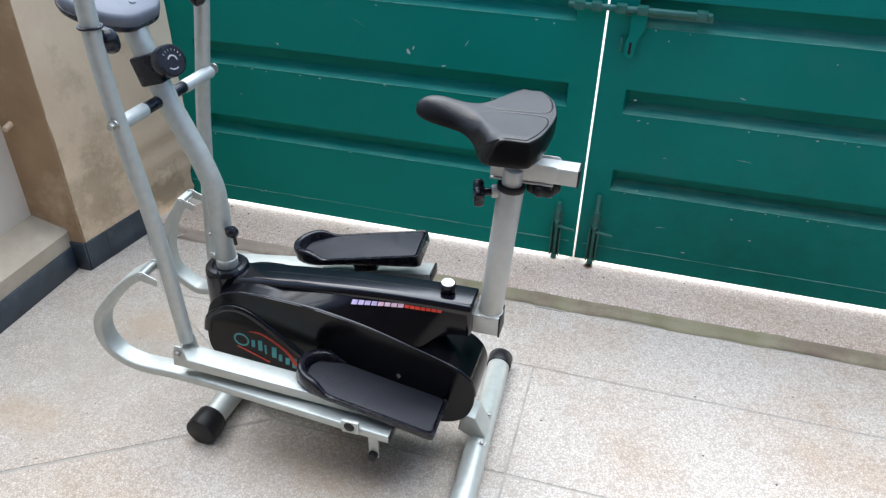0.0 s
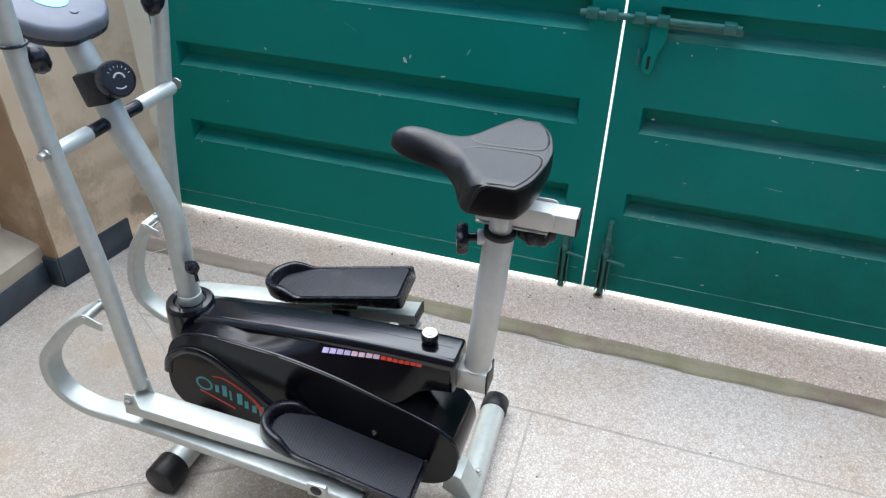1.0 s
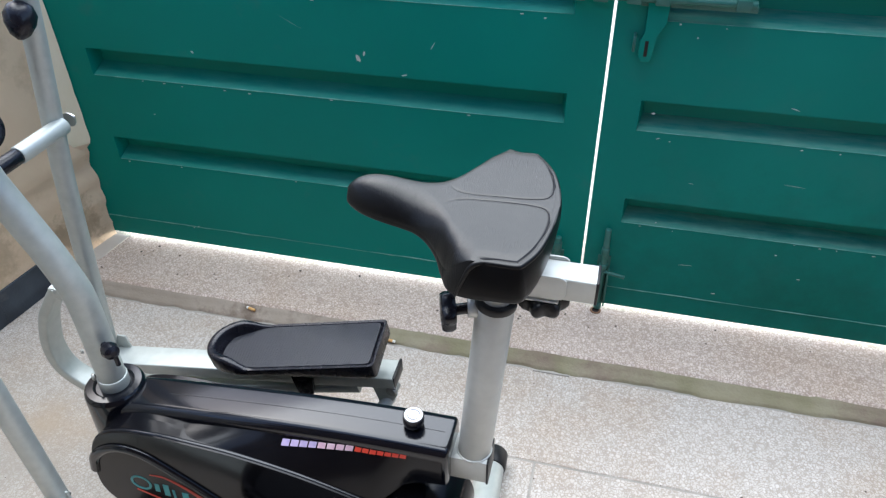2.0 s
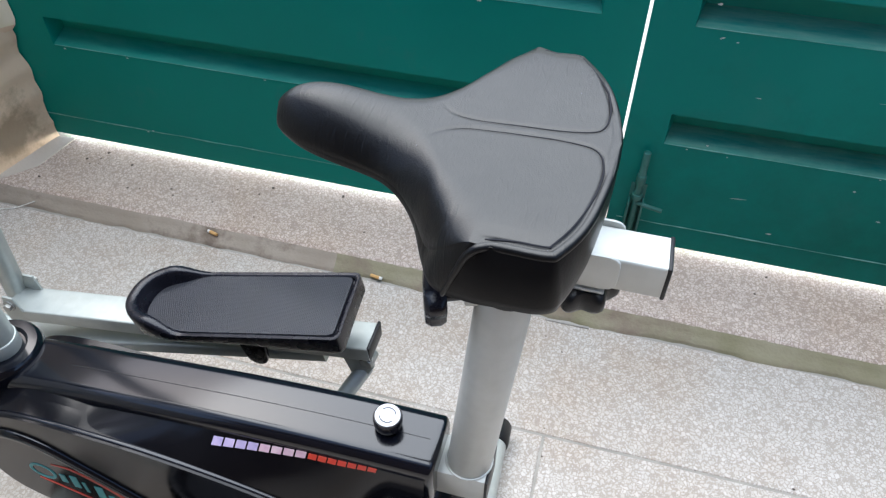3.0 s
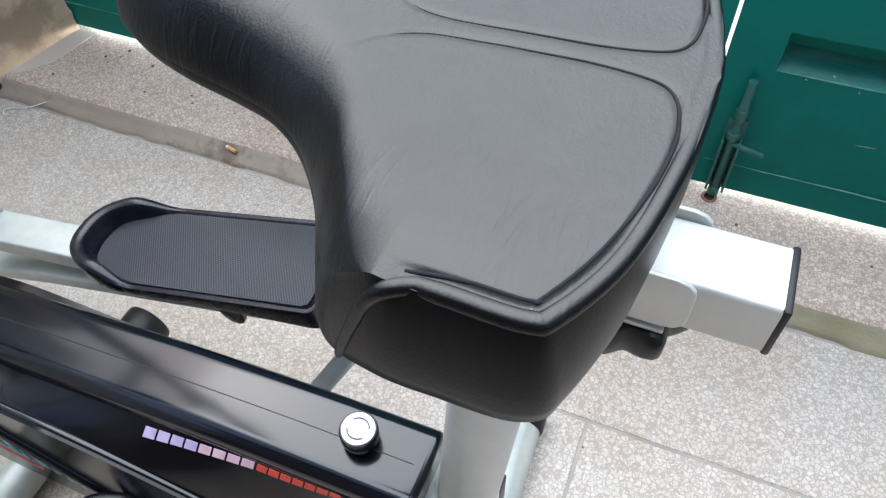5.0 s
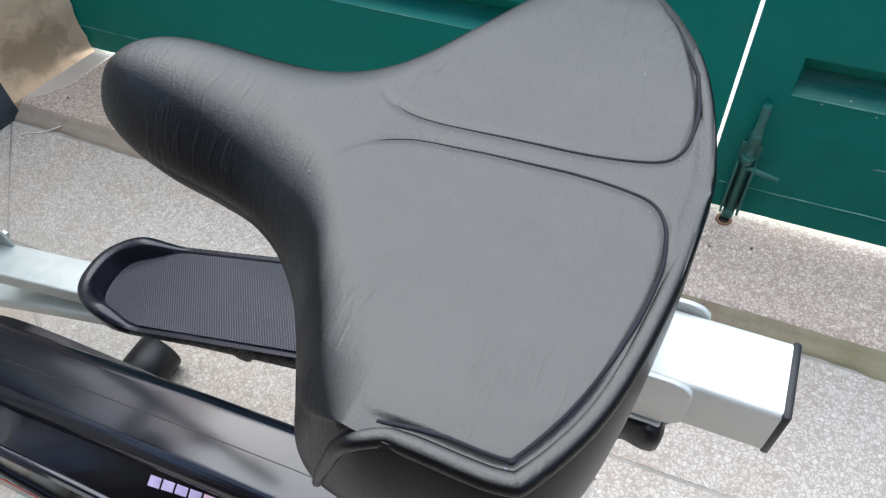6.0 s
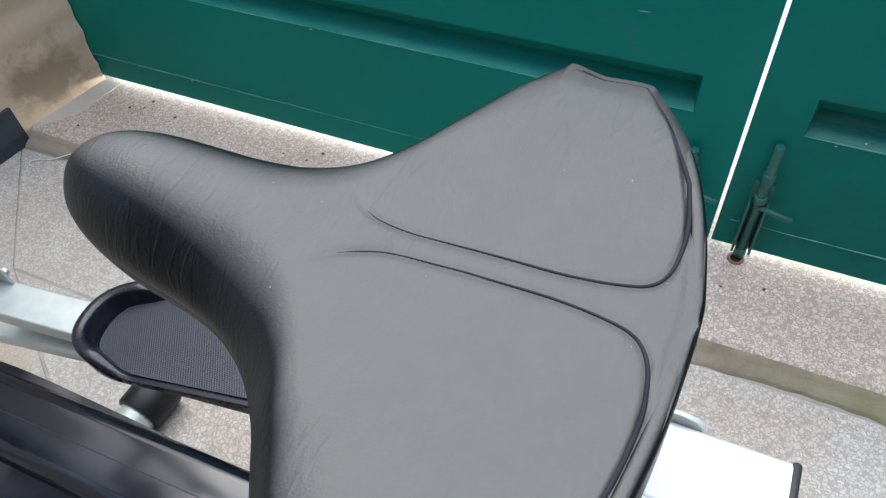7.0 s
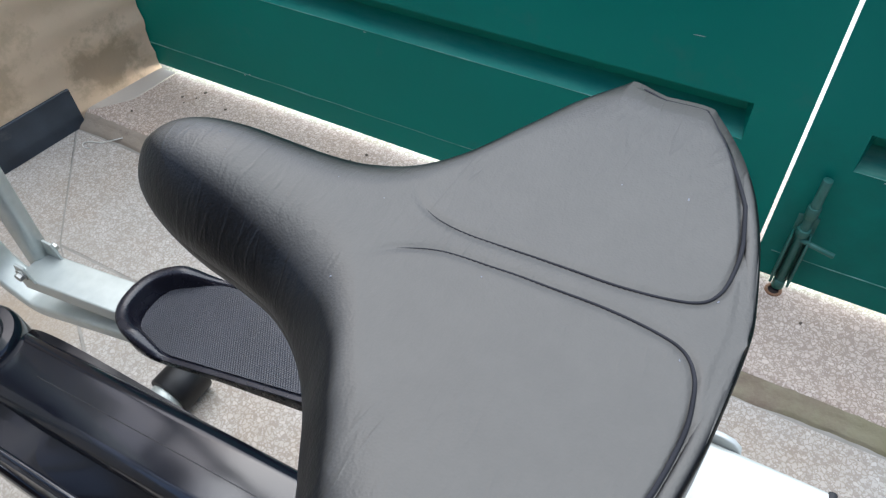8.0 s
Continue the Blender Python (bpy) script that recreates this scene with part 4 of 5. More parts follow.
for y0, y1, r, m, nm in ((1.014, 1.108, 0.0140, M_SILVER, "crossbar_sleeve"), (1.106, 1.150, 0.0125, M_BLACK, "crossbar_bushing"), (1.190, 1.236, 0.0125, M_BLACK, "crossbar_bushing"), (1.234, 1.333, 0.0140, M_SILVER, "crossbar_sleeve")):
    part(nm, rod((-0.934 + (y0 - 1.0) * 0.05, y0, 0.808), (-0.934 + (y1 - 1.0) * 0.05, y1, 0.808), r, 22), m, machine)
pod_outline = smooth_path([(-0.055, 0.0, 0), (-0.050, 0.046, 0), (-0.012, 0.086, 0), (0.055, 0.098, 0), (0.100, 0.060, 0), (0.108, 0.0, 0), (0.100, -0.060, 0), (0.055, -0.098, 0), (-0.012, -0.086, 0), (-0.050, -0.046, 0)], 9, True)
bm = shells([(p.x, p.y) for p in pod_outline], [(0.97, -0.016), (1.0, -0.010), (1.0, -0.002), (0.985, 0.005), (0.95, 0.0095), (0.90, 0.0118), (0.5, 0.0124)])
C_M = Matrix.Translation((-0.985, 1.183, 0.990)) @ Matrix.Rotation(radians(22), 4, 'Y') @ Matrix.Rotation(radians(180), 4, 'Z')
bm.transform(C_M)
pod = part("console", bm, M_GREY, machine, "grey plastic console pod with a small display", 50)
bm = shells([(p.x, p.y) for p in pod_outline], [(0.90, -0.027), (0.97, -0.024), (1.008, -0.018), (1.008, -0.013), (0.98, -0.011)])
bm.transform(C_M)
part("console_base", bm, M_BLACK, pod)
bm = prism([(0.034 * math.cos(2 * math.pi * k / 28) + 0.035, 0.030 * math.sin(2 * math.pi * k / 28)) for k in range(28)], 0.0115, 0.0135, 'z')
bm.transform(C_M)
part("display", bm, M_LCD, pod, "teal oval display")
bm = prism([(0.006 * math.cos(2 * math.pi * k / 16) - 0.018, 0.008 * math.sin(2 * math.pi * k / 16)) for k in range(16)], 0.0115, 0.0145, 'z', 0.0006)
bm.transform(C_M)
part("button", bm, M_GREY, pod)


def handle(path, y, bumper, bolt_dir, ring_z):
    """A swinging arm with its pivot bolt, a clip ring and an inner bumper."""
    pts = smooth_path([(x, y, z) for x, z in path], 6)
    bar = part("swing_handle", sweep(pts, round_profile(0.0163, 26), (0, 1, 0)), M_SILVER, machine, smooth=60)
    grip = [p + Vector((0, 0, 0)) for p in pts if p.z > 1.14]
    part("grip", sweep(grip, round_profile(0.023, 24), (0, 1, 0)), M_RUBBER, bar, "black foam grip")
    x_at = next(p.x for p in pts if p.z >= ring_z)
    part("clip_ring", sweep([(x_at + 0.0195 * math.cos(2 * math.pi * k / 28), y + 0.0195 * math.sin(2 * math.pi * k / 28), ring_z) for k in range(28)], round_profile(0.0026, 8), (0, 0, 1), closed=True), M_BLACK, bar)
    bx, by, bz = bumper
    s = 1 if by > y else -1
    bm = lathe([(0.006, -0.010), (0.017, -0.003), (0.022, 0.009), (0.020, 0.022), (0.013, 0.036), (0.004, 0.043)], (bx, y + s * 0.017, bz), (0.15, s * 0.55, -0.75), 24)
    part("bumper", bm, M_BLACK, bar, "black teardrop bumper", 60)
    part("pivot_bolt", bolt((-0.902 if y < 1.1 else -0.917, y - s * 0.0165, 0.831 if y < 1.1 else 0.810), (0, -s, 0), 0.0078, 0.013 if y < 1.1 else 0.009), M_CHROME, bar)
    return bar


handle([(-0.866, 0.315), (-0.872, 0.45), (-0.881, 0.61), (-0.902, 0.79), (-0.912, 0.90), (-0.915, 1.05), (-0.905, 1.32)], 1.000, (-0.912, 1.06, 0.985), -1, 1.005)
handle([(-0.998, 0.290), (-0.978, 0.48), (-0.952, 0.70), (-0.930, 0.83), (-0.908, 0.962), (-0.895, 1.06), (-0.868, 1.32)], 1.330, (-0.900, 1.26, 1.0), 1, 1.03)


def beam(y, y_back, low_y, front, back, hook, low_end, label):
    """A pedal beam: box tube above, flat tube below that bends up into a hook at the front."""
    (fx, fz), (bx, bz) = front, back
    arm = part("pedal_beam", sweep([(fx, y, fz), (bx, y_back, bz)], rect_profile(0.050, 0.026, 0.003), (0, 1, 0)), M_SILVER, machine, label)
    path = smooth_path([(x, y, z) for x, z in hook], 7) + [(low_end[0], low_y, low_end[1])]
    part("hook_tube", sweep(path, rect_profile(0.044, 0.021, 0.0045, 3), (0, 1, 0)), M_SILVER, machine, smooth=50)
    tipx, tipz = hook[0]
    for side in (-1, 1):
        part("hook_cheek", prism([(tipx - 0.009, tipz - 0.011), (tipx + 0.034, tipz - 0.020), (tipx + 0.037, tipz - 0.003), (tipx + 0.006, tipz + 0.010), (tipx - 0.006, tipz + 0.008)], y + side * 0.0235 - 0.0015, y + side * 0.0235 + 0.0015, 'y', 0.0008), M_SILVER, arm)
    part("hook_pin", rod((tipx + 0.002, y - 0.0265, tipz + 0.001), (tipx + 0.002, y + 0.0265, tipz + 0.001), 0.0055, 18), M_SILVER, arm)
    s = (bz - fz) / (bx - fx)
    for side in (-1, 1):
        part("handle_bracket", prism([(fx + 0.002, fz + 0.012), (fx + 0.036, fz + 0.012 + s * 0.036), (fx + 0.030, fz + 0.045), (fx + 0.012, fz + 0.045)], y + side * 0.0235 - 0.002, y + side * 0.0235 + 0.002, 'y', 0.001), M_SILVER, arm)
        part("handle_bolt", bolt((fx + 0.019, y + side * 0.0255, fz + 0.028), (0, side, 0), 0.0065, 0.008), M_ZINC, arm)
    return arm


def pedal(at, angle, yaw, label, size=1.0, deep=0.006):
    """A tray-shaped foot plate: tread pad, low rims, high rounded toe guard; toe towards -x."""
    m = Matrix.Translation(at) @ Matrix.Rotation(radians(yaw), 4, 'Z') @ Matrix.Rotation(radians(angle), 4, 'Y') @ Matrix.Diagonal((size, 1, 1, 1))
    L, W = 0.335, 0.058
    half = [(0.0, 0.02), (0.0, W - 0.009), (-0.0015, W - 0.004), (-0.005, W - 0.001), (-0.011, W), (-0.08, W), (-0.16, W), (-0.20, W), (-0.225, W)]
    half += [(-0.235 - 0.10 * math.sin(math.pi / 2 * k / 22) ** (2 / 2.4), W * math.cos(math.pi / 2 * k / 22) ** (2 / 2.4)) for k in range(22)]
    outline = half + [(-0.335, 0.0)] + [(x, -y) for x, y in reversed(half)]
    bm = shells(outline, [(0.90, -0.0145), (0.955, -0.0138), (0.978, -0.011), (0.984, -0.006), (0.984, -0.004), (0.93, -0.003)], (-0.165, 0.0))
    for v in bm.verts:
        if v.co.z < -0.0055:
            v.co.z -= deep * max(0.0, v.co.x + 0.17) / 0.17
    bm.transform(m)
    tray = part("pedal", bm, M_BLACK, machine, label, 50)
    rim = []
    for x, y in outline:
        rim.append((x, y, max(0.0, min(1.0, (-x - 0.235) / 0.06))))
    bm = bmesh.new()
    rows = []
    for i, (x, y, k) in enumerate(rim):
        k = k * k * (3 - 2 * k)
        h = 0.0022 + 0.0215 * k
        cx, cy = x * 0.97 - 0.004, y * 0.9
        dx, dy = (cx - x), (cy - y)
        n = math.hypot(dx, dy) or 1
        dx, dy = dx / n, dy / n
        t = 0.0085 + 0.008 * k
        sec = [(0.0018, -0.0110), (0.0, -0.0075), (-0.0006 * k, h * 0.7), (0.0012, h - 0.0012), (0.0045, h), (t - 0.002, h - 0.001), (t - 0.0003, h - 0.0035), (t + 0.001, h * 0.45), (t + 0.004 * k + 0.001, -0.004)]
        rows.append([bm.verts.new((x + dx * a, y + dy * a, b)) for a, b in sec])
    for a, b in zip(rows, rows[1:] + rows[:1]):
        for j in range(8):
            bm.faces.new((a[j], a[j + 1], b[j + 1], b[j]))
    for v in bm.verts:
        if v.co.z < -0.0065:
            v.co.z -= deep * max(0.0, v.co.x + 0.17) / 0.17
    bm.transform(m)
    part("toe_guard", bm, M_BLACK, tray, smooth=60)
    pad = [(x * 0.895 - 0.010, y * 0.865) for x, y in outline]
    bm = prism(pad, -0.004, 0.0012, 'z', 0.0006)
    bm.transform(m)
    part("tread_pad", bm, M_TREAD, tray, "fine-ribbed black tread")
    bm = box(-0.19, -0.13, -0.016, 0.016, -0.062, -0.026, 0.003)
    bm.transform(m)
    part("pedal_bracket", bm, M_BLACK, tray)
    return tray


beam(0.980, 1.022, 0.985, (-0.878, 0.289), (-0.43, 0.216), [(-0.906, 0.511), (-0.950, 0.480), (-1.004, 0.425), (-1.052, 0.362), (-1.062, 0.303), (-1.037, 0.258), (-0.982, 0.236), (-0.90, 0.236), (-0.80, 0.232)], (-0.385, 0.184), "silver pedal beam with a hooked front")
pedal((-0.287, 1.035, 0.213), 11.0, 0.0, "black foot pedal with raised toe guard")
near_hub = part("pivot_hub", box(-0.489, -0.449, 0.957, 0.966, 0.187, 0.221, 0.002), M_SILVER, machine)
part("hub_plug", rod((-0.470, 0.9555, 0.206), (-0.470, 0.962, 0.206), 0.0125, 24), M_RUBBER, near_hub)
part("tube_cap", box(-0.3855, -0.3825, 0.964, 1.006, 0.1735, 0.1945, 0.001), M_RUBBER, machine)
near_link = part("crank_link", box(-0.436, -0.413, 0.975, 0.982, 0.105, 0.18, 0.002), M_SILVER, machine)
part("link_bolt", rod((-0.424, 0.962, 0.117), (-0.424, 0.984, 0.117), 0.0105, 18), M_RUBBER, near_link)
part("crank_arm", prism([(-0.44, 0.10), (-0.41, 0.10), (-0.385, 0.18), (-0.415, 0.18)], 1.068, 1.08, 'y', 0.003), M_SILVER, machine)

beam(1.312, 1.343, 1.343, (-0.985, 0.295), (-0.400, 0.360), [(-1.032, 0.478), (-1.058, 0.442), (-1.090, 0.390), (-1.113, 0.31), (-1.104, 0.247), (-1.056, 0.207), (-1.020, 0.202), (-0.96, 0.222), (-0.87, 0.254)], (-0.47, 0.325), "silver pedal beam with a hooked front")
part("beam_end", box(-0.402, -0.397, 1.319, 1.371, 0.344, 0.374, 0.002), M_RUBBER, machine)
pedal((-0.417, 1.322, 0.456), -11.0, 5.0, "black foot pedal with raised toe guard", 0.955, 0.016)
far_link = part("crank_link", prism([(-0.446, 0.345), (-0.399, 0.352), (-0.396, 0.322), (-0.411, 0.292), (-0.430, 0.292)], 1.326, 1.332, 'y', 0.001), M_SILVER, machine)
part("crank_axle", rod((-0.412, 1.338, 0.306), (-0.478, 1.24, 0.215), 0.012, 18), M_SILVER, machine)
part("link_cap", rod((-0.407, 1.322, 0.331), (-0.404, 1.346, 0.332), 0.010, 16), M_ZINC, far_link)
part("pivot_tab", prism([(-0.588 + 0.0, 0.352), (-0.545, 0.356), (-0.546, 0.336)] + [(-0.563 + 0.017 * math.cos(radians(a)), 0.324 + 0.017 * math.sin(radians(a))) for a in range(0, -181, -20)], 1.2985, 1.3045, 'y', 0.001), M_BLACK, machine)
part("beam_bolt", lathe([(0.013, 0), (0.011, 0.006), (0.004, 0.007)], (-0.565, 1.3195, 0.335), (0, -1, 0), 18), M_BLACK, machine)

# seat post
brk = part("post_bracket", box(-0.262, -0.197, 1.149, 1.199, 0.369, 0.417, 0.003), M_CREAM, machine)
part("bracket_cap", box(-0.1985, -0.195, 1.148, 1.200, 0.368, 0.418, 0.001), M_RUBBER, brk)
P0, P1 = Vector((-0.222, 1.174, 0.41)), Vector((-0.198, 1.174, 0.722))
up = (P1 - P0).normalized()
post = part("seat_post", rod(P0, P1, 0.0255, 30), M_CREAM, machine, "pale grey seat post tube")
part("weld_bead", sweep([P0 + Vector((0.0262 * math.cos(2 * math.pi * k / 30), 0.0262 * math.sin(2 * math.pi * k / 30), 0.008)) for k in range(30)], round_profile(0.0016, 8), (0, 0, 1), closed=True), M_CREAM, post)
part("post_collar", rod(P1 - up * 0.004, P1 + up * 0.008, 0.0275, 30), M_RUBBER, post, "black plastic collar")
part("inner_post", rod(P1, P1 + up * 0.04, 0.0195, 26), M_CREAM, machine)
H0 = P1 - up * 0.011 + Vector((-0.025, -0.004, 0))
part("handle_stem", rod(H0, H0 + Vector((-0.032, -0.012, -0.002)), 0.0075, 16), M_BLACK, machine)
part("handle_boss", rod(H0 + Vector((0.004, 0, 0)), H0 + Vector((-0.010, -0.004, 0)), 0.013, 20), M_CREAM, machine)
part("height_knob", lobed(H0 + Vector((-0.025, -0.0095, -0.002)), (-0.94, -0.33, 0.0), 0.0255, 0.019, 5, 0.10), M_BLACK, machine, "black lobed adjusting knob", 60)
slider = part("seat_slider", sweep([(-0.235, 1.193, 0.757), (-0.076, 1.193, 0.757)], rect_profile(0.038, 0.034, 0.003), (0, 1, 0)), M_CREAM, machine, "pale grey square slider tube")
part("slider_end", box(-0.0775, -0.0735, 1.1735, 1.2125, 0.7395, 0.7745, 0.0015), M_RUBBER, slider)
for y0 in (1.1705, 1.2125):
    part("clamp_plate", prism([(-0.24, 0.742), (-0.122, 0.742), (-0.1165, 0.7435), (-0.113, 0.747), (-0.112, 0.752), (-0.112, 0.768), (-0.113, 0.773), (-0.1165, 0.7765), (-0.122, 0.778), (-0.24, 0.778)], y0, y0 + 0.003, 'y', 0.0008), M_CREAM, slider)
part("clamp_plate", box(-0.24, -0.12, 1.171, 1.215, 0.735, 0.7385, 0.001), M_CREAM, slider)
part("slider_knob", lobed((-0.140, 1.193, 0.734), (0, 0, -1), 0.0295, 0.022, 7, 0.13), M_RUBBER, machine, "black lobed adjusting knob", 60)


# saddle
SY = 1.194
EDGE = [(-0.3905, 0.0), (-0.3872, 0.013), (-0.3765, 0.0217), (-0.3605, 0.0288), (-0.3387, 0.0345), (-0.3137, 0.0389), (-0.2946, 0.0445), (-0.2774, 0.0554), (-0.2615, 0.0739), (-0.246, 0.0989), (-0.231, 0.115),
        (-0.211, 0.1212), (-0.189, 0.1218), (-0.163, 0.1222), (-0.1545, 0.116), (-0.1415, 0.088), (-0.1335, 0.045), (-0.1305, 0.0)]
CENTRE = [-0.3905, -0.3850, -0.3740, -0.3590, -0.338, -0.314, -0.294, -0.275, -0.259, -0.242, -0.225, -0.207, -0.191, -0.175, -0.160, -0.148, -0.138, -0.1305]
FOOT = [-0.004, -0.003, -0.002, -0.001, 0.0, 0.0, 0.0, 0.0005, 0.001, 0.004, 0.009, 0.010, 0.011, 0.010, 0.007, 0.002, -0.001, -0.002]      # flare of the skirt
SOFT = [1.0, 1.0, 1.0, 1.0, 1.0, 1.0, 1.0, 1.0, 1.0, 0.90, 0.50, 0.14, 0.12, 0.12, 0.14, 0.14, 0.14, 0.14]      # how round the shoulder is
CROWN = [0.859, 0.8665, 0.874, 0.878, 0.8775, 0.8725, 0.869, 0.866, 0.8645, 0.864, 0.864, 0.8645, 0.865, 0.8655, 0.866, 0.8665, 0.867, 0.867]
LIFT = [0, 0, 0, 0, 0, 0, 0, 0.001, 0.002, 0.003, 0.004, 0.0045, 0.0045, 0.0045, 0.004, 0.003, 0.0015, 0]
BASE = [0.843, 0.842, 0.841, 0.839, 0.837, 0.834, 0.832, 0.828, 0.823, 0.818, 0.815, 0.816, 0.818, 0.8195, 0.820, 0.820, 0.820, 0.820]
BEAD = 0.0037      # radius of the rolled edge round the back


def saddle():
    """The saddle's skin: sections swept from nose to back, with stitched grooves pressed in."""
    nu, nv = 17 * 24, 165
    stations = [smooth_path([(e[0], e[1], c) for e, c in zip(EDGE, CENTRE)], 24), smooth_path(list(zip(FOOT, SOFT, CROWN)), 24), smooth_path(list(zip(LIFT, BASE, BASE)), 24)]
    cols = np.array([[*a, *b, *c] for a, b, c in zip(*stations)])
    ex, ew, cx, foot, soft, crown, lift, base = (cols[:, k][:, None] for k in range(8))
    ew, foot, soft = np.maximum(ew, 0), foot, np.clip(soft, 0.12, 1)
    v = np.sin(np.linspace(-math.pi / 2, math.pi / 2, 2 * nv + 1))[None, :]
    a = np.abs(v)
    x = cx + (ex - cx) * a ** 2.2
    y = SY + ew * v
    # rolled shoulder: a rounded quarter on the padded nose and flanks, nearly square at the piped back
    roll = np.minimum(np.maximum(ew, 1e-4), 0.043)
    s = np.clip((a * ew - (ew - roll)) / roll, 0, 1)
    pad = np.clip((soft - 0.14) / 0.86, 0, 1)
    deep = np.maximum(crown - base - 0.006, 0.002)
    drop = pad * deep * (0.5 * s ** 2.2 + 0.5 * (1 - (1 - s ** 2.5) ** (1 / 2.5))) + (1 - pad) * 0.0012 * s ** 2.3
    z = crown + lift * np.minimum(a, 0.85) ** 2 - drop
    # the wings fall away towards the piping, the far one more
    fall = np.clip((a * ew - (ew - 0.026)) / 0.026, 0, 1) ** 2 * np.clip((a * ew - 0.055) / 0.045, 0, 1) * (1 - pad)
    z = z - fall * (0.0012 + 0.0018 * (v > 0))
    # stitched seams
    seam = [(-0.266, 0.0225), (-0.257, 0.0125), (-0.241, 0.0062), (-0.218, 0.005), (-0.196, 0.005), (-0.176, 0.0052), (-0.158, 0.0072), (-0.148, 0.0105), (-0.1425, 0.0175), (-0.1402, 0.027), (-0.1394, 0.038), (-0.1408, 0.054)]
    dense = np.array([p[:2] for p in smooth_path([(p, q, 0) for p, q in seam], 10)])
    run = np.linspace(0, 1, len(dense))
    fade = np.clip(run / 0.14, 0.15, 1) * (1 + 0.25 * np.clip((run - 0.6) / 0.25, 0, 1)) * np.clip((1 - run) / 0.1, 0, 1)
    ay = np.abs(y - SY)
    best = np.full(x.shape, 9.0)
    f = np.ones(x.shape)
    for (px, py), k in zip(dense, fade):
        d = np.hypot(x - px - 0.002 * (y > SY) * min(1.0, max(0.0, (py - 0.02) / 0.05)), ay - py)
        f = np.where(d < best, k, f)
        best = np.minimum(best, d)
    seams = []
    for sd in (-1, 1):
        line = []
        for px, py in dense[4:-2]:
            qx, qy = px + 0.002 * (sd > 0) * min(1.0, max(0.0, (py - 0.02) / 0.05)), SY + sd * py
            at = np.unravel_index(np.argmin((x - qx) ** 2 + (y - qy) ** 2), x.shape)
            line.append(Vector((qx, qy, float(z[at]) - 0.0007)))
        for i in range(int(16.2 * 24), int(11.3 * 24), -3):
            if ew[i, 0] < 0.060:
                continue
            tx, ty = float(ex[i + 3, 0] - ex[i - 3, 0]), float(ew[i + 3, 0] - ew[i - 3, 0])
            n = math.hypot(tx, ty)
            k = min(1.0, max(0.0, (float(ew[i, 0]) - 0.06) / 0.03))
            inset = (0.0062 + 0.0016 * k) * (0.6 + 0.4 * min(1.0, (i / 24 - 11.3) / 1.0))
            qx, qy = float(ex[i, 0]) + inset * ty / n + 0.002 * (sd > 0) * (1 - k), float(ew[i, 0]) - inset * tx / n
            at = np.unravel_index(np.argmin((x - qx) ** 2 + (y - SY - sd * qy) ** 2), x.shape)
            line.append(Vector((qx, SY + sd * qy, float(z[at]) - 0.0009)))
        seams.append(line)
    z = z - f * 0.0008 * np.exp(-(best / 0.0018) ** 2)
    # seat for the rolled edge: the skin steps down behind the seam, round the back and along the cut sides
    near_rim = np.full(x.shape, 9.0)
    on = np.zeros(x.shape)
    for i in range(int(10.3 * 24), nu + 1, 2):
        q, w = i / 24, float(ew[i, 0])
        k = min(1.0, max(0.0, (q - 11.1) / 0.6)) * (0.35 + 0.65 * min(1.0, max(0.0, (w - 0.03) / 0.03)))
        d = np.hypot(x - float(ex[i, 0]), ay - w)
        on = np.where(d < near_rim, k, on)
        near_rim = np.minimum(near_rim, d)
    dip = np.clip((0.0084 - near_rim) / 0.0030, 0, 1)
    z = z - on * 0.0012 * dip * dip * (3 - 2 * dip)
    rolls = []
    for sd in (-1, 1):
        line = []
        for i in range(int(11.6 * 24), nu - 2, 3):
            tx, ty = float(ex[i + 3 if i + 3 <= nu else nu, 0] - ex[i - 3, 0]), float(ew[i + 3 if i + 3 <= nu else nu, 0] - ew[i - 3, 0])
            n = math.hypot(tx, ty)
            k = on[i, -1]
            line.append(Vector((float(ex[i, 0]) + 0.7 * BEAD * ty / n, SY + sd * (float(ew[i, 0]) - 0.7 * BEAD * tx / n), float(z[i, -1 if sd > 0 else 0]) - 0.0018 - 0.0016 * (1 - k) - 0.0030 * (sd > 0) * min(1.0, max(0.0, (float(ew[i, 0]) - 0.07) / 0.03)))))
        rolls.append(line)
    verts = [(float(x[i, j]), float(y[i, j]), float(z[i, j])) for i in range(nu + 1) for j in range(2 * nv + 1)]
    w = 2 * nv + 1
    faces = [(i * w + j, (i + 1) * w + j, (i + 1) * w + j + 1, i * w + j + 1) for i in range(nu) for j in range(2 * nv)]
    top = bpy.data.meshes.new("seat_top")
    top.from_pydata(verts, [], faces)
    bm = bmesh.new()
    bm.from_mesh(top)
    bmesh.ops.remove_doubles(bm, verts=bm.verts[:], dist=0.00004)
    # skirt below the edge
    ring = [(i, 1) for i in range(nu + 1)] + [(i, -1) for i in range(nu - 1, 0, -1)]
    sk = bmesh.new()
    rows = []
    n = len(ring)
    edge = [Vector((x[i, -1 if sd > 0 else 0], y[i, -1 if sd > 0 else 0], z[i, -1 if sd > 0 else 0])) for i, sd in ring]
    for k in range(n):
        i, sd = ring[k]
        t = edge[(k + 1) % n] - edge[k - 1]
        out = Vector((-t.y, t.x, 0))
        out.normalize()
        rows.append((edge[k], out, foot[i, 0], base[i, 0], soft[i, 0]))
    made = []
    for p, out, fl, b, so in rows:
        col = []
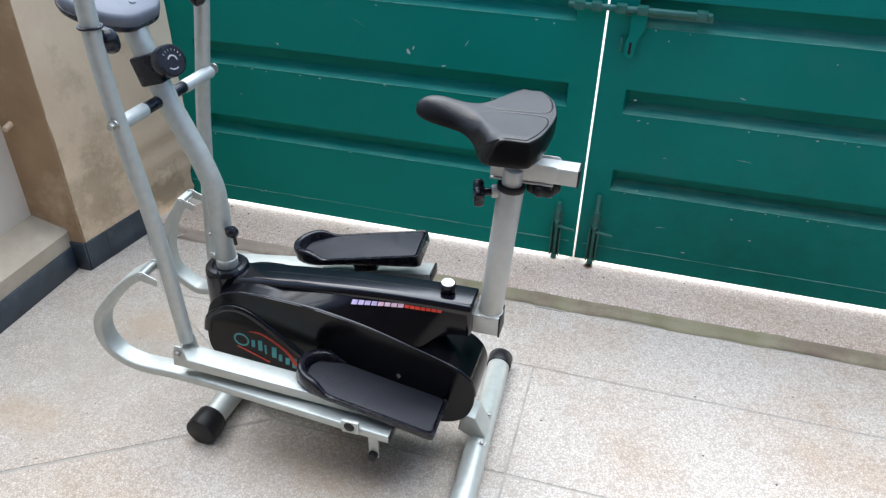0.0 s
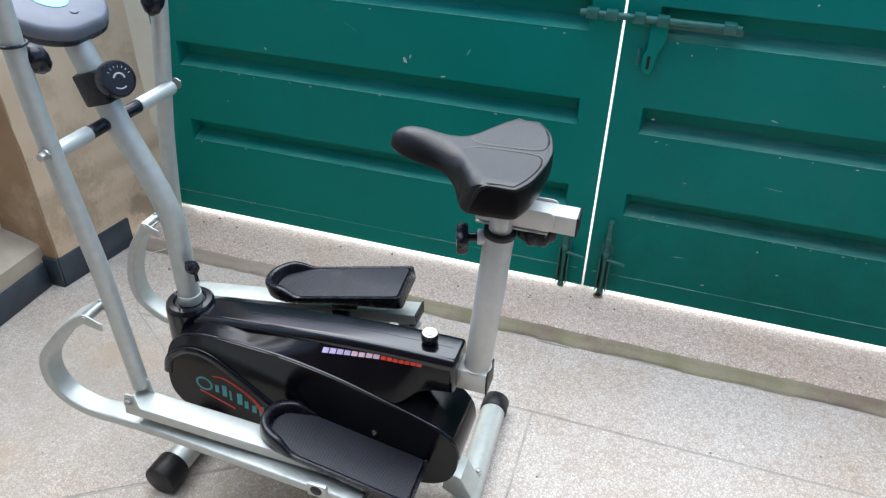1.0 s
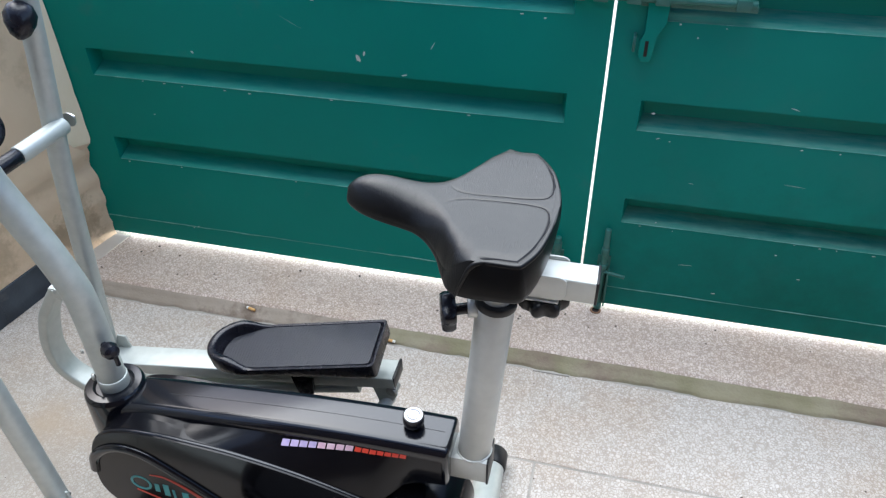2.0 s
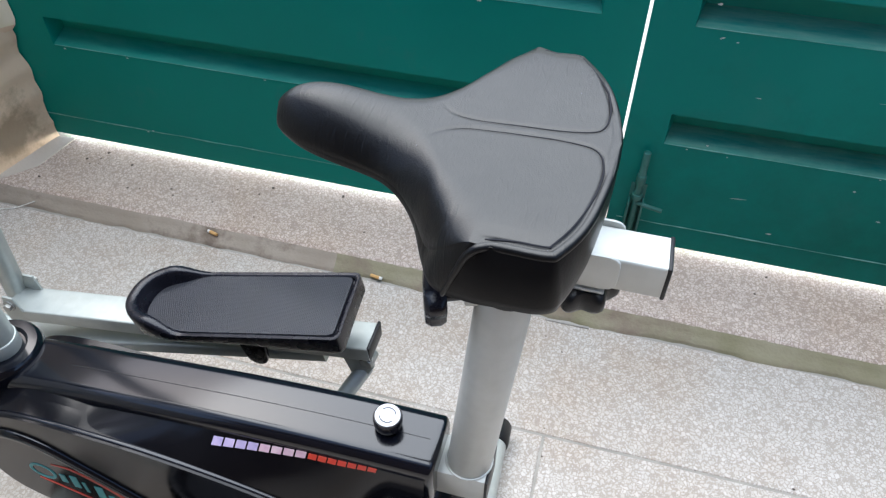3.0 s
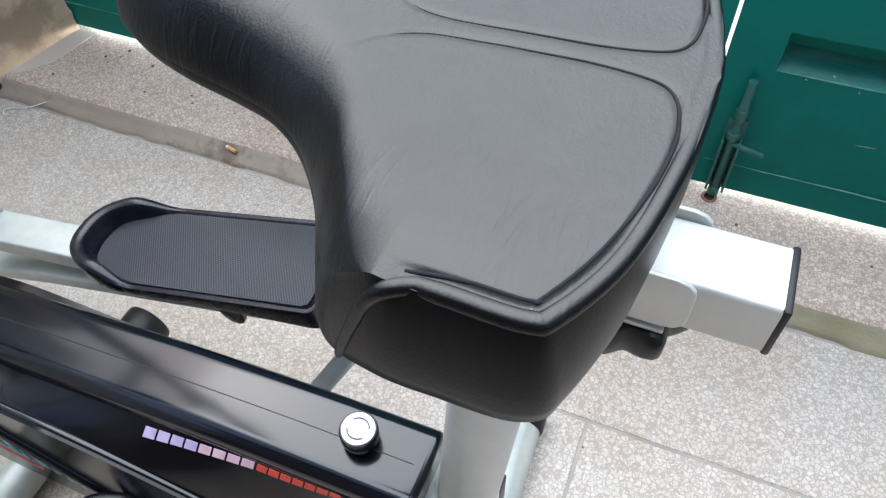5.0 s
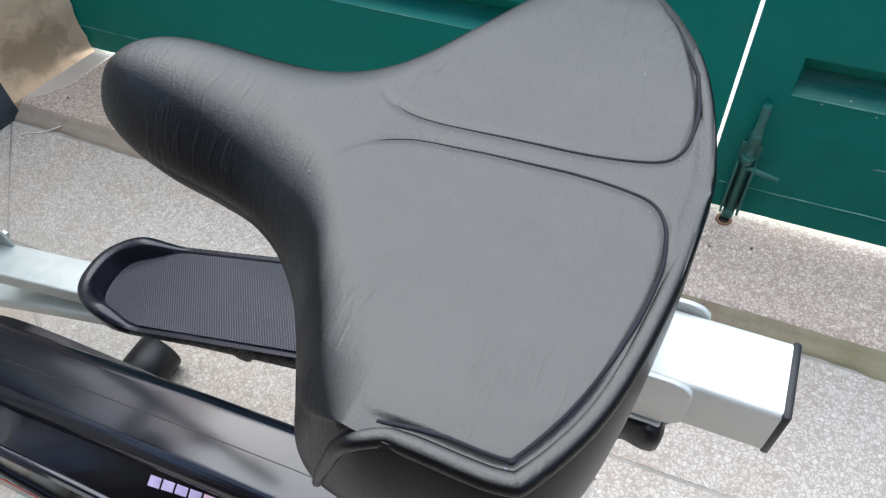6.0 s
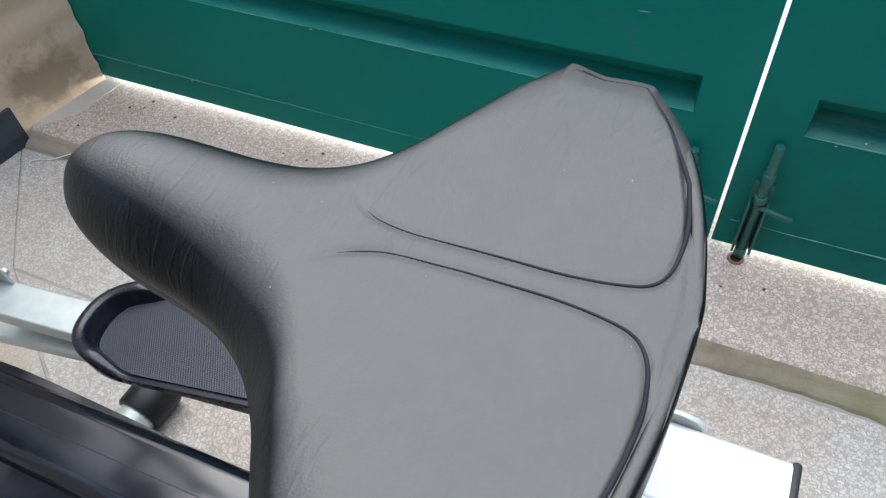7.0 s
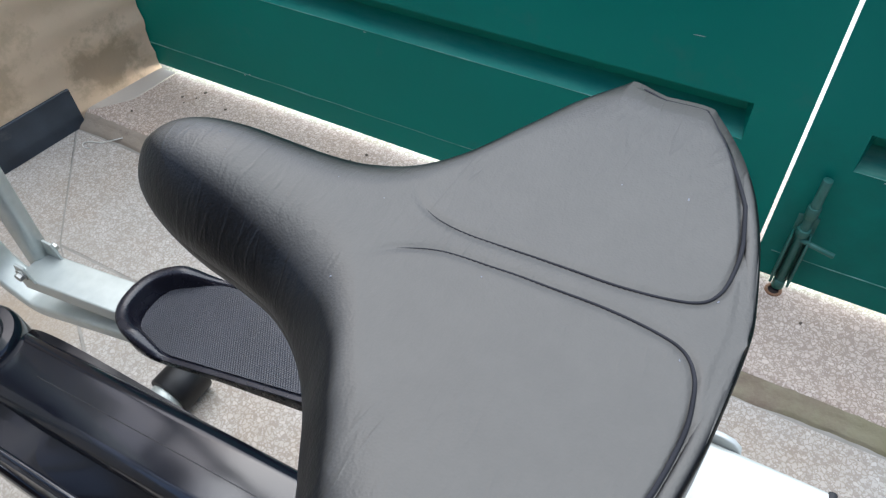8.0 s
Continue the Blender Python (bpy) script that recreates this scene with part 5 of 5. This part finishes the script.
        for q, bulge in ((0.0, 0.0), (0.06, 0.0006), (0.2, 0.0016), (0.4, 0.002), (0.6, 0.0018), (0.8, 0.0008), (0.94, -0.001), (1.0, -0.004), (1.0, -0.012)):
            h = fl * q
            o = p + out * (h + bulge * (1.15 - so))
            col.append(sk.verts.new((o.x, o.y, p.z + (b - p.z) * q)))
        made.append(col)
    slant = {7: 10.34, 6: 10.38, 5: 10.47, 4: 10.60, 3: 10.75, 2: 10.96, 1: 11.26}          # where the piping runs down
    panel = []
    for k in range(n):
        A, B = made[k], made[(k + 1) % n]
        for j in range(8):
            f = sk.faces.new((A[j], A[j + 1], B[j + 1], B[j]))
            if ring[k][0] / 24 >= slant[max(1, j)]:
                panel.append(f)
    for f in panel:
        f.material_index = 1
    ends = []
    for flip in (0, 1):
        line = [(slant[j], j) for j in (7, 6, 5, 4, 3, 2, 1)]
        ends.append([made[n - int(q * 24) if flip else int(q * 24)][j].co + Vector((0, 0, 0) if flip else (0.001, -0.003, -0.002)) for q, j in line])
    return bm, sk, ends, seams, rolls


top_bm, skirt_bm, ends, seams, rolls = saddle()


def settle(p):
    """The far back corner sits a little further forward than the near one."""
    k = max(0.0, min(1.0, (p.x + 0.215) / 0.06)) * max(0.0, p.y - SY - 0.01)
    nose = max(0.0, -0.24 - p.x)
    side = 0.004 * max(0.0, min(1.0, (p.x + 0.25) / 0.04)) * max(0.0, min(1.0, (p.y - SY + 0.02) / 0.06))
    d = max(0.0, p.y - SY - 0.03)
    far = d * d / 0.12 if d < 0.06 else d - 0.03
    waist = 0.004 * max(0.0, min(1.0, (p.y - SY) / 0.03)) * max(0.0, min(1.0, (p.x + 0.375) / 0.04, (-0.225 - p.x) / 0.04))
    wing = 0.0045 * max(0.0, min(1.0, (p.y - SY - 0.05) / 0.05)) * max(0.0, 1.0 - ((p.x + 0.222) / 0.034) ** 2)
    return Vector((p.x - 0.145 * k, p.y + wing - waist + side - 0.045 * nose - 0.05 * far, p.z - 0.05 * far))


for b in (top_bm, skirt_bm):
    for vert in b.verts:
        vert.co = settle(vert.co)
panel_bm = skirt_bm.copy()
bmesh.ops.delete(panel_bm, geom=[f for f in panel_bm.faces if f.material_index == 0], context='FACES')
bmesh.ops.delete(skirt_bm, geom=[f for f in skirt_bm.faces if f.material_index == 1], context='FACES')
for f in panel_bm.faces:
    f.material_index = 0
skirt_mesh = bpy.data.meshes.new("skirt")
skirt_bm.to_mesh(skirt_mesh)
skirt_bm.free()
top_bm.from_mesh(skirt_mesh)
bmesh.ops.remove_doubles(top_bm, verts=top_bm.verts[:], dist=0.00005)
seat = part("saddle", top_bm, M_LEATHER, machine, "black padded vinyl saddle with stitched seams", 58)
for line in seams:
    part("seam", sweep([settle(p) for p in line], round_profile(0.0009, 8), (0, 0, 1), scales=[0.15 + 0.5 * min(1.0, k / (0.3 * len(line))) + 0.4 * max(0.0, min(1.0, k / len(line) * 2.5 - 1.0)) * min(1.0, 0.1 + (len(line) - 1 - k) / 8) for k in range(len(line))]), M_SEAM, seat, "thin dark stitched seam", 80)
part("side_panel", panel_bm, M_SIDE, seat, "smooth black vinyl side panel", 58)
line = ends[1] + rolls[0][::2] + list(reversed(rolls[1]))[::2] + list(reversed(ends[0]))
line = smooth_path([settle(p) for p in line], 4)
taper = [0.35 + 0.65 * min(1.0, k / 34, (len(line) - 1 - k) / 34) for k in range(len(line))]
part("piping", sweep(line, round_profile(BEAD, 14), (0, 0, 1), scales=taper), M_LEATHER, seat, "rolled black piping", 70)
part("saddle_base", prism([(-0.285, SY - 0.02), (-0.225, SY - 0.085), (-0.165, SY - 0.10), (-0.145, SY), (-0.165, SY + 0.10), (-0.225, SY + 0.085), (-0.285, SY + 0.02)], 0.822, 0.832, 'z', 0.003), M_BLACK, seat)
part("saddle_clip", box(-0.252, -0.205, 1.150, 1.235, 0.776, 0.822, 0.004), M_BLACK, seat)


# ---- small loose things ----
socket = thing("floor_socket", (-0.059, 1.972, 0.027), "rusty bolt socket ring set in the doorstep", "socket", kind="structure")
part("ring", lathe([(0.0145, 0.0), (0.0145, 0.0022), (0.0125, 0.003), (0.0095, 0.0028), (0.009, 0.0005)], (-0.059, 1.972, 0.0285), (0, 0, 1), 24), M_RUST, socket)
# dark disc on the uncut step, coloured for the shade down the hole
part("hole", lathe([(0.0092, 0.0), (0.009, 0.0012)], (-0.059, 1.972, 0.0285), (0, 0, 1), 20), M_HOLE_SHADE, socket)


def stub(x, y, z, turn):
    b = thing("cigarette_butt", (x, y, z), "crushed cigarette butt lying by the doorstep", "litter", "butts")
    d = Vector((math.cos(radians(turn)), math.sin(radians(turn)), 0))
    p = Vector((x, y, z + 0.0042))
    part("filter", rod(p - d * 0.013, p + d * 0.008, 0.0038, 12), M_BUTT, b)
    part("paper", rod(p + d * 0.008, p + d * 0.014, 0.0036, 12), M_PAPER, b)


stub(-0.958, 1.779, 0.0155, 165)
stub(-0.562, 1.760, 0.0045, -8)
twig = thing("wire_scrap", (-1.47, 1.72, 0), "thin pale bent wire scrap on the floor", "litter")
part("wire", sweep(smooth_path([(-1.474, 1.714, 0.0035), (-1.494, 1.714, 0.002), (-1.502, 1.724, 0.002), (-1.486, 1.736, 0.002), (-1.462, 1.744, 0.003), (-1.42, 1.768, 0.013)], 6), round_profile(0.0012, 6), (0, 0, 1)), M_PAPER, twig)
crumbs = bmesh.new()
rng = random.Random(11)
for k in range(170):
    if k < 70:
        x, y, z = rng.uniform(-1.45, 1.2), rng.uniform(1.80, 1.965), 0.029
    elif k < 100:
        x, y, z = rng.uniform(-1.5, -0.9), rng.uniform(1.80, 1.95), 0.029
    else:
        x, y, z = rng.uniform(-1.4, 1.0), rng.uniform(0.7, 1.74), 0.0
    r = 0.0010 + (0.0028 if k < 100 else 0.0016) * rng.random() ** 3
    q = Matrix.Translation((x, y, z + r * 0.4)) @ Matrix.Rotation(rng.uniform(0, 6), 4, 'Z') @ Matrix.Diagonal((r * rng.uniform(0.7, 1.6), r, r * 0.6, 1))
    bmesh.ops.create_icosphere(crumbs, subdivisions=1, radius=1.0, matrix=q)
solid("crumbs", crumbs, M_CRUMB, "dark grit and crumbs scattered on the terrazzo", "grit", "stuff")
chips = bmesh.new()
rng = random.Random(5)
for x, z, w, h, a in ((-0.672, 0.665, 0.011, 0.022, 20), (-0.657, 0.678, 0.006, 0.018, -10), (-0.563, 0.634, 0.018, 0.005, 8), (-1.101, 0.643, 0.006, 0.011, 40), (-0.75, 0.552, 0.012, 0.004, 0),
                      (0.0, 0.60, 0.012, 0.006, 10), (0.02, 0.541, 0.01, 0.003, 10), (0.045, 0.536, 0.006, 0.003, 0), (0.22, 0.125, 0.012, 0.004, 5), (0.28, 0.64, 0.022, 0.003, -15), (0.06, 0.775, 0.005, 0.005, 0), (0.30, 0.92, 0.006, 0.006, 0), (0.05, 0.317, 0.006, 0.004, 0)):
    n = 9
    vs = []
    for k in range(n):
        t = 2 * math.pi * k / n
        q = 0.5 * rng.uniform(0.55, 1.0)
        dx, dz = w * q * math.cos(t), h * q * math.sin(t)
        c, s = math.cos(radians(a)), math.sin(radians(a))
        vs.append(chips.verts.new((x + dx * c - dz * s, GATE_Y - 0.0006, z + dx * s + dz * c)))
    chips.faces.new(vs)
for k in range(70):          # flecks along the pressed edges and over the dusty leaf
    row = rng.randrange(3)
    x = rng.uniform(-1.38, -0.2) if k < 26 else rng.uniform(0.0, 1.0)
    z = 0.304 + 0.2495 * row - abs(rng.gauss(0, 0.006)) if k % 3 else rng.uniform(0.08, 0.95)
    w, h = rng.uniform(0.0015, 0.0065), rng.uniform(0.0010, 0.0026)
    if any(0.304 + 0.2495 * q < z + h and z - h < 0.376 + 0.2535 * q for q in range(3)):
        continue
    chips.faces.new([chips.verts.new((x + w * rng.uniform(0.5, 1) * math.cos(a), GATE_Y - 0.0006, z + h * rng.uniform(0.5, 1) * math.sin(a))) for a in (0.2, 1.3, 2.4, 3.3, 4.4, 5.5)])
for x, z, dx, dz in ((-0.86, 0.755, 0.055, -0.030), (-0.83, 0.748, 0.030, -0.026), (-0.50, 0.70, 0.012, 0.02), (0.30, 0.46, 0.05, -0.004), (0.12, 0.20, 0.035, 0.003), (-0.30, 0.46, 0.02, 0.001)):
    chips.faces.new([chips.verts.new((x + px * dx - 0.0007 * pz, GATE_Y - 0.0006, z + px * dz + 0.0006 * pz)) for px, pz in ((0, -0.3), (0.5, -1), (1, -0.2), (0.9, 0.6), (0.4, 1))])
tagged(part("paint_chips", chips, M_CHIP, left_leaf, "pale chips where the enamel is scratched"), kind="stuff")


# lint caught on the saddle
lint = bmesh.new()
rng = random.Random(23)
spots = [v for v in seat.data.vertices if v.normal.z > 0.9]
for k in range(12):
    v = rng.choice(spots)
    r = rng.uniform(0.0002, 0.0004)
    q = Matrix.Translation(v.co + Vector((0, 0, r * 0.3))) @ Matrix.Rotation(rng.uniform(0, 6), 4, 'Z') @ Matrix.Diagonal((r * rng.uniform(0.8, 2.2), r, r * 0.6, 1))
    bmesh.ops.create_icosphere(lint, subdivisions=1, radius=1.0, matrix=q)
tagged(part("lint", lint, M_GREY, seat, "grey specks of lint"), kind="stuff")
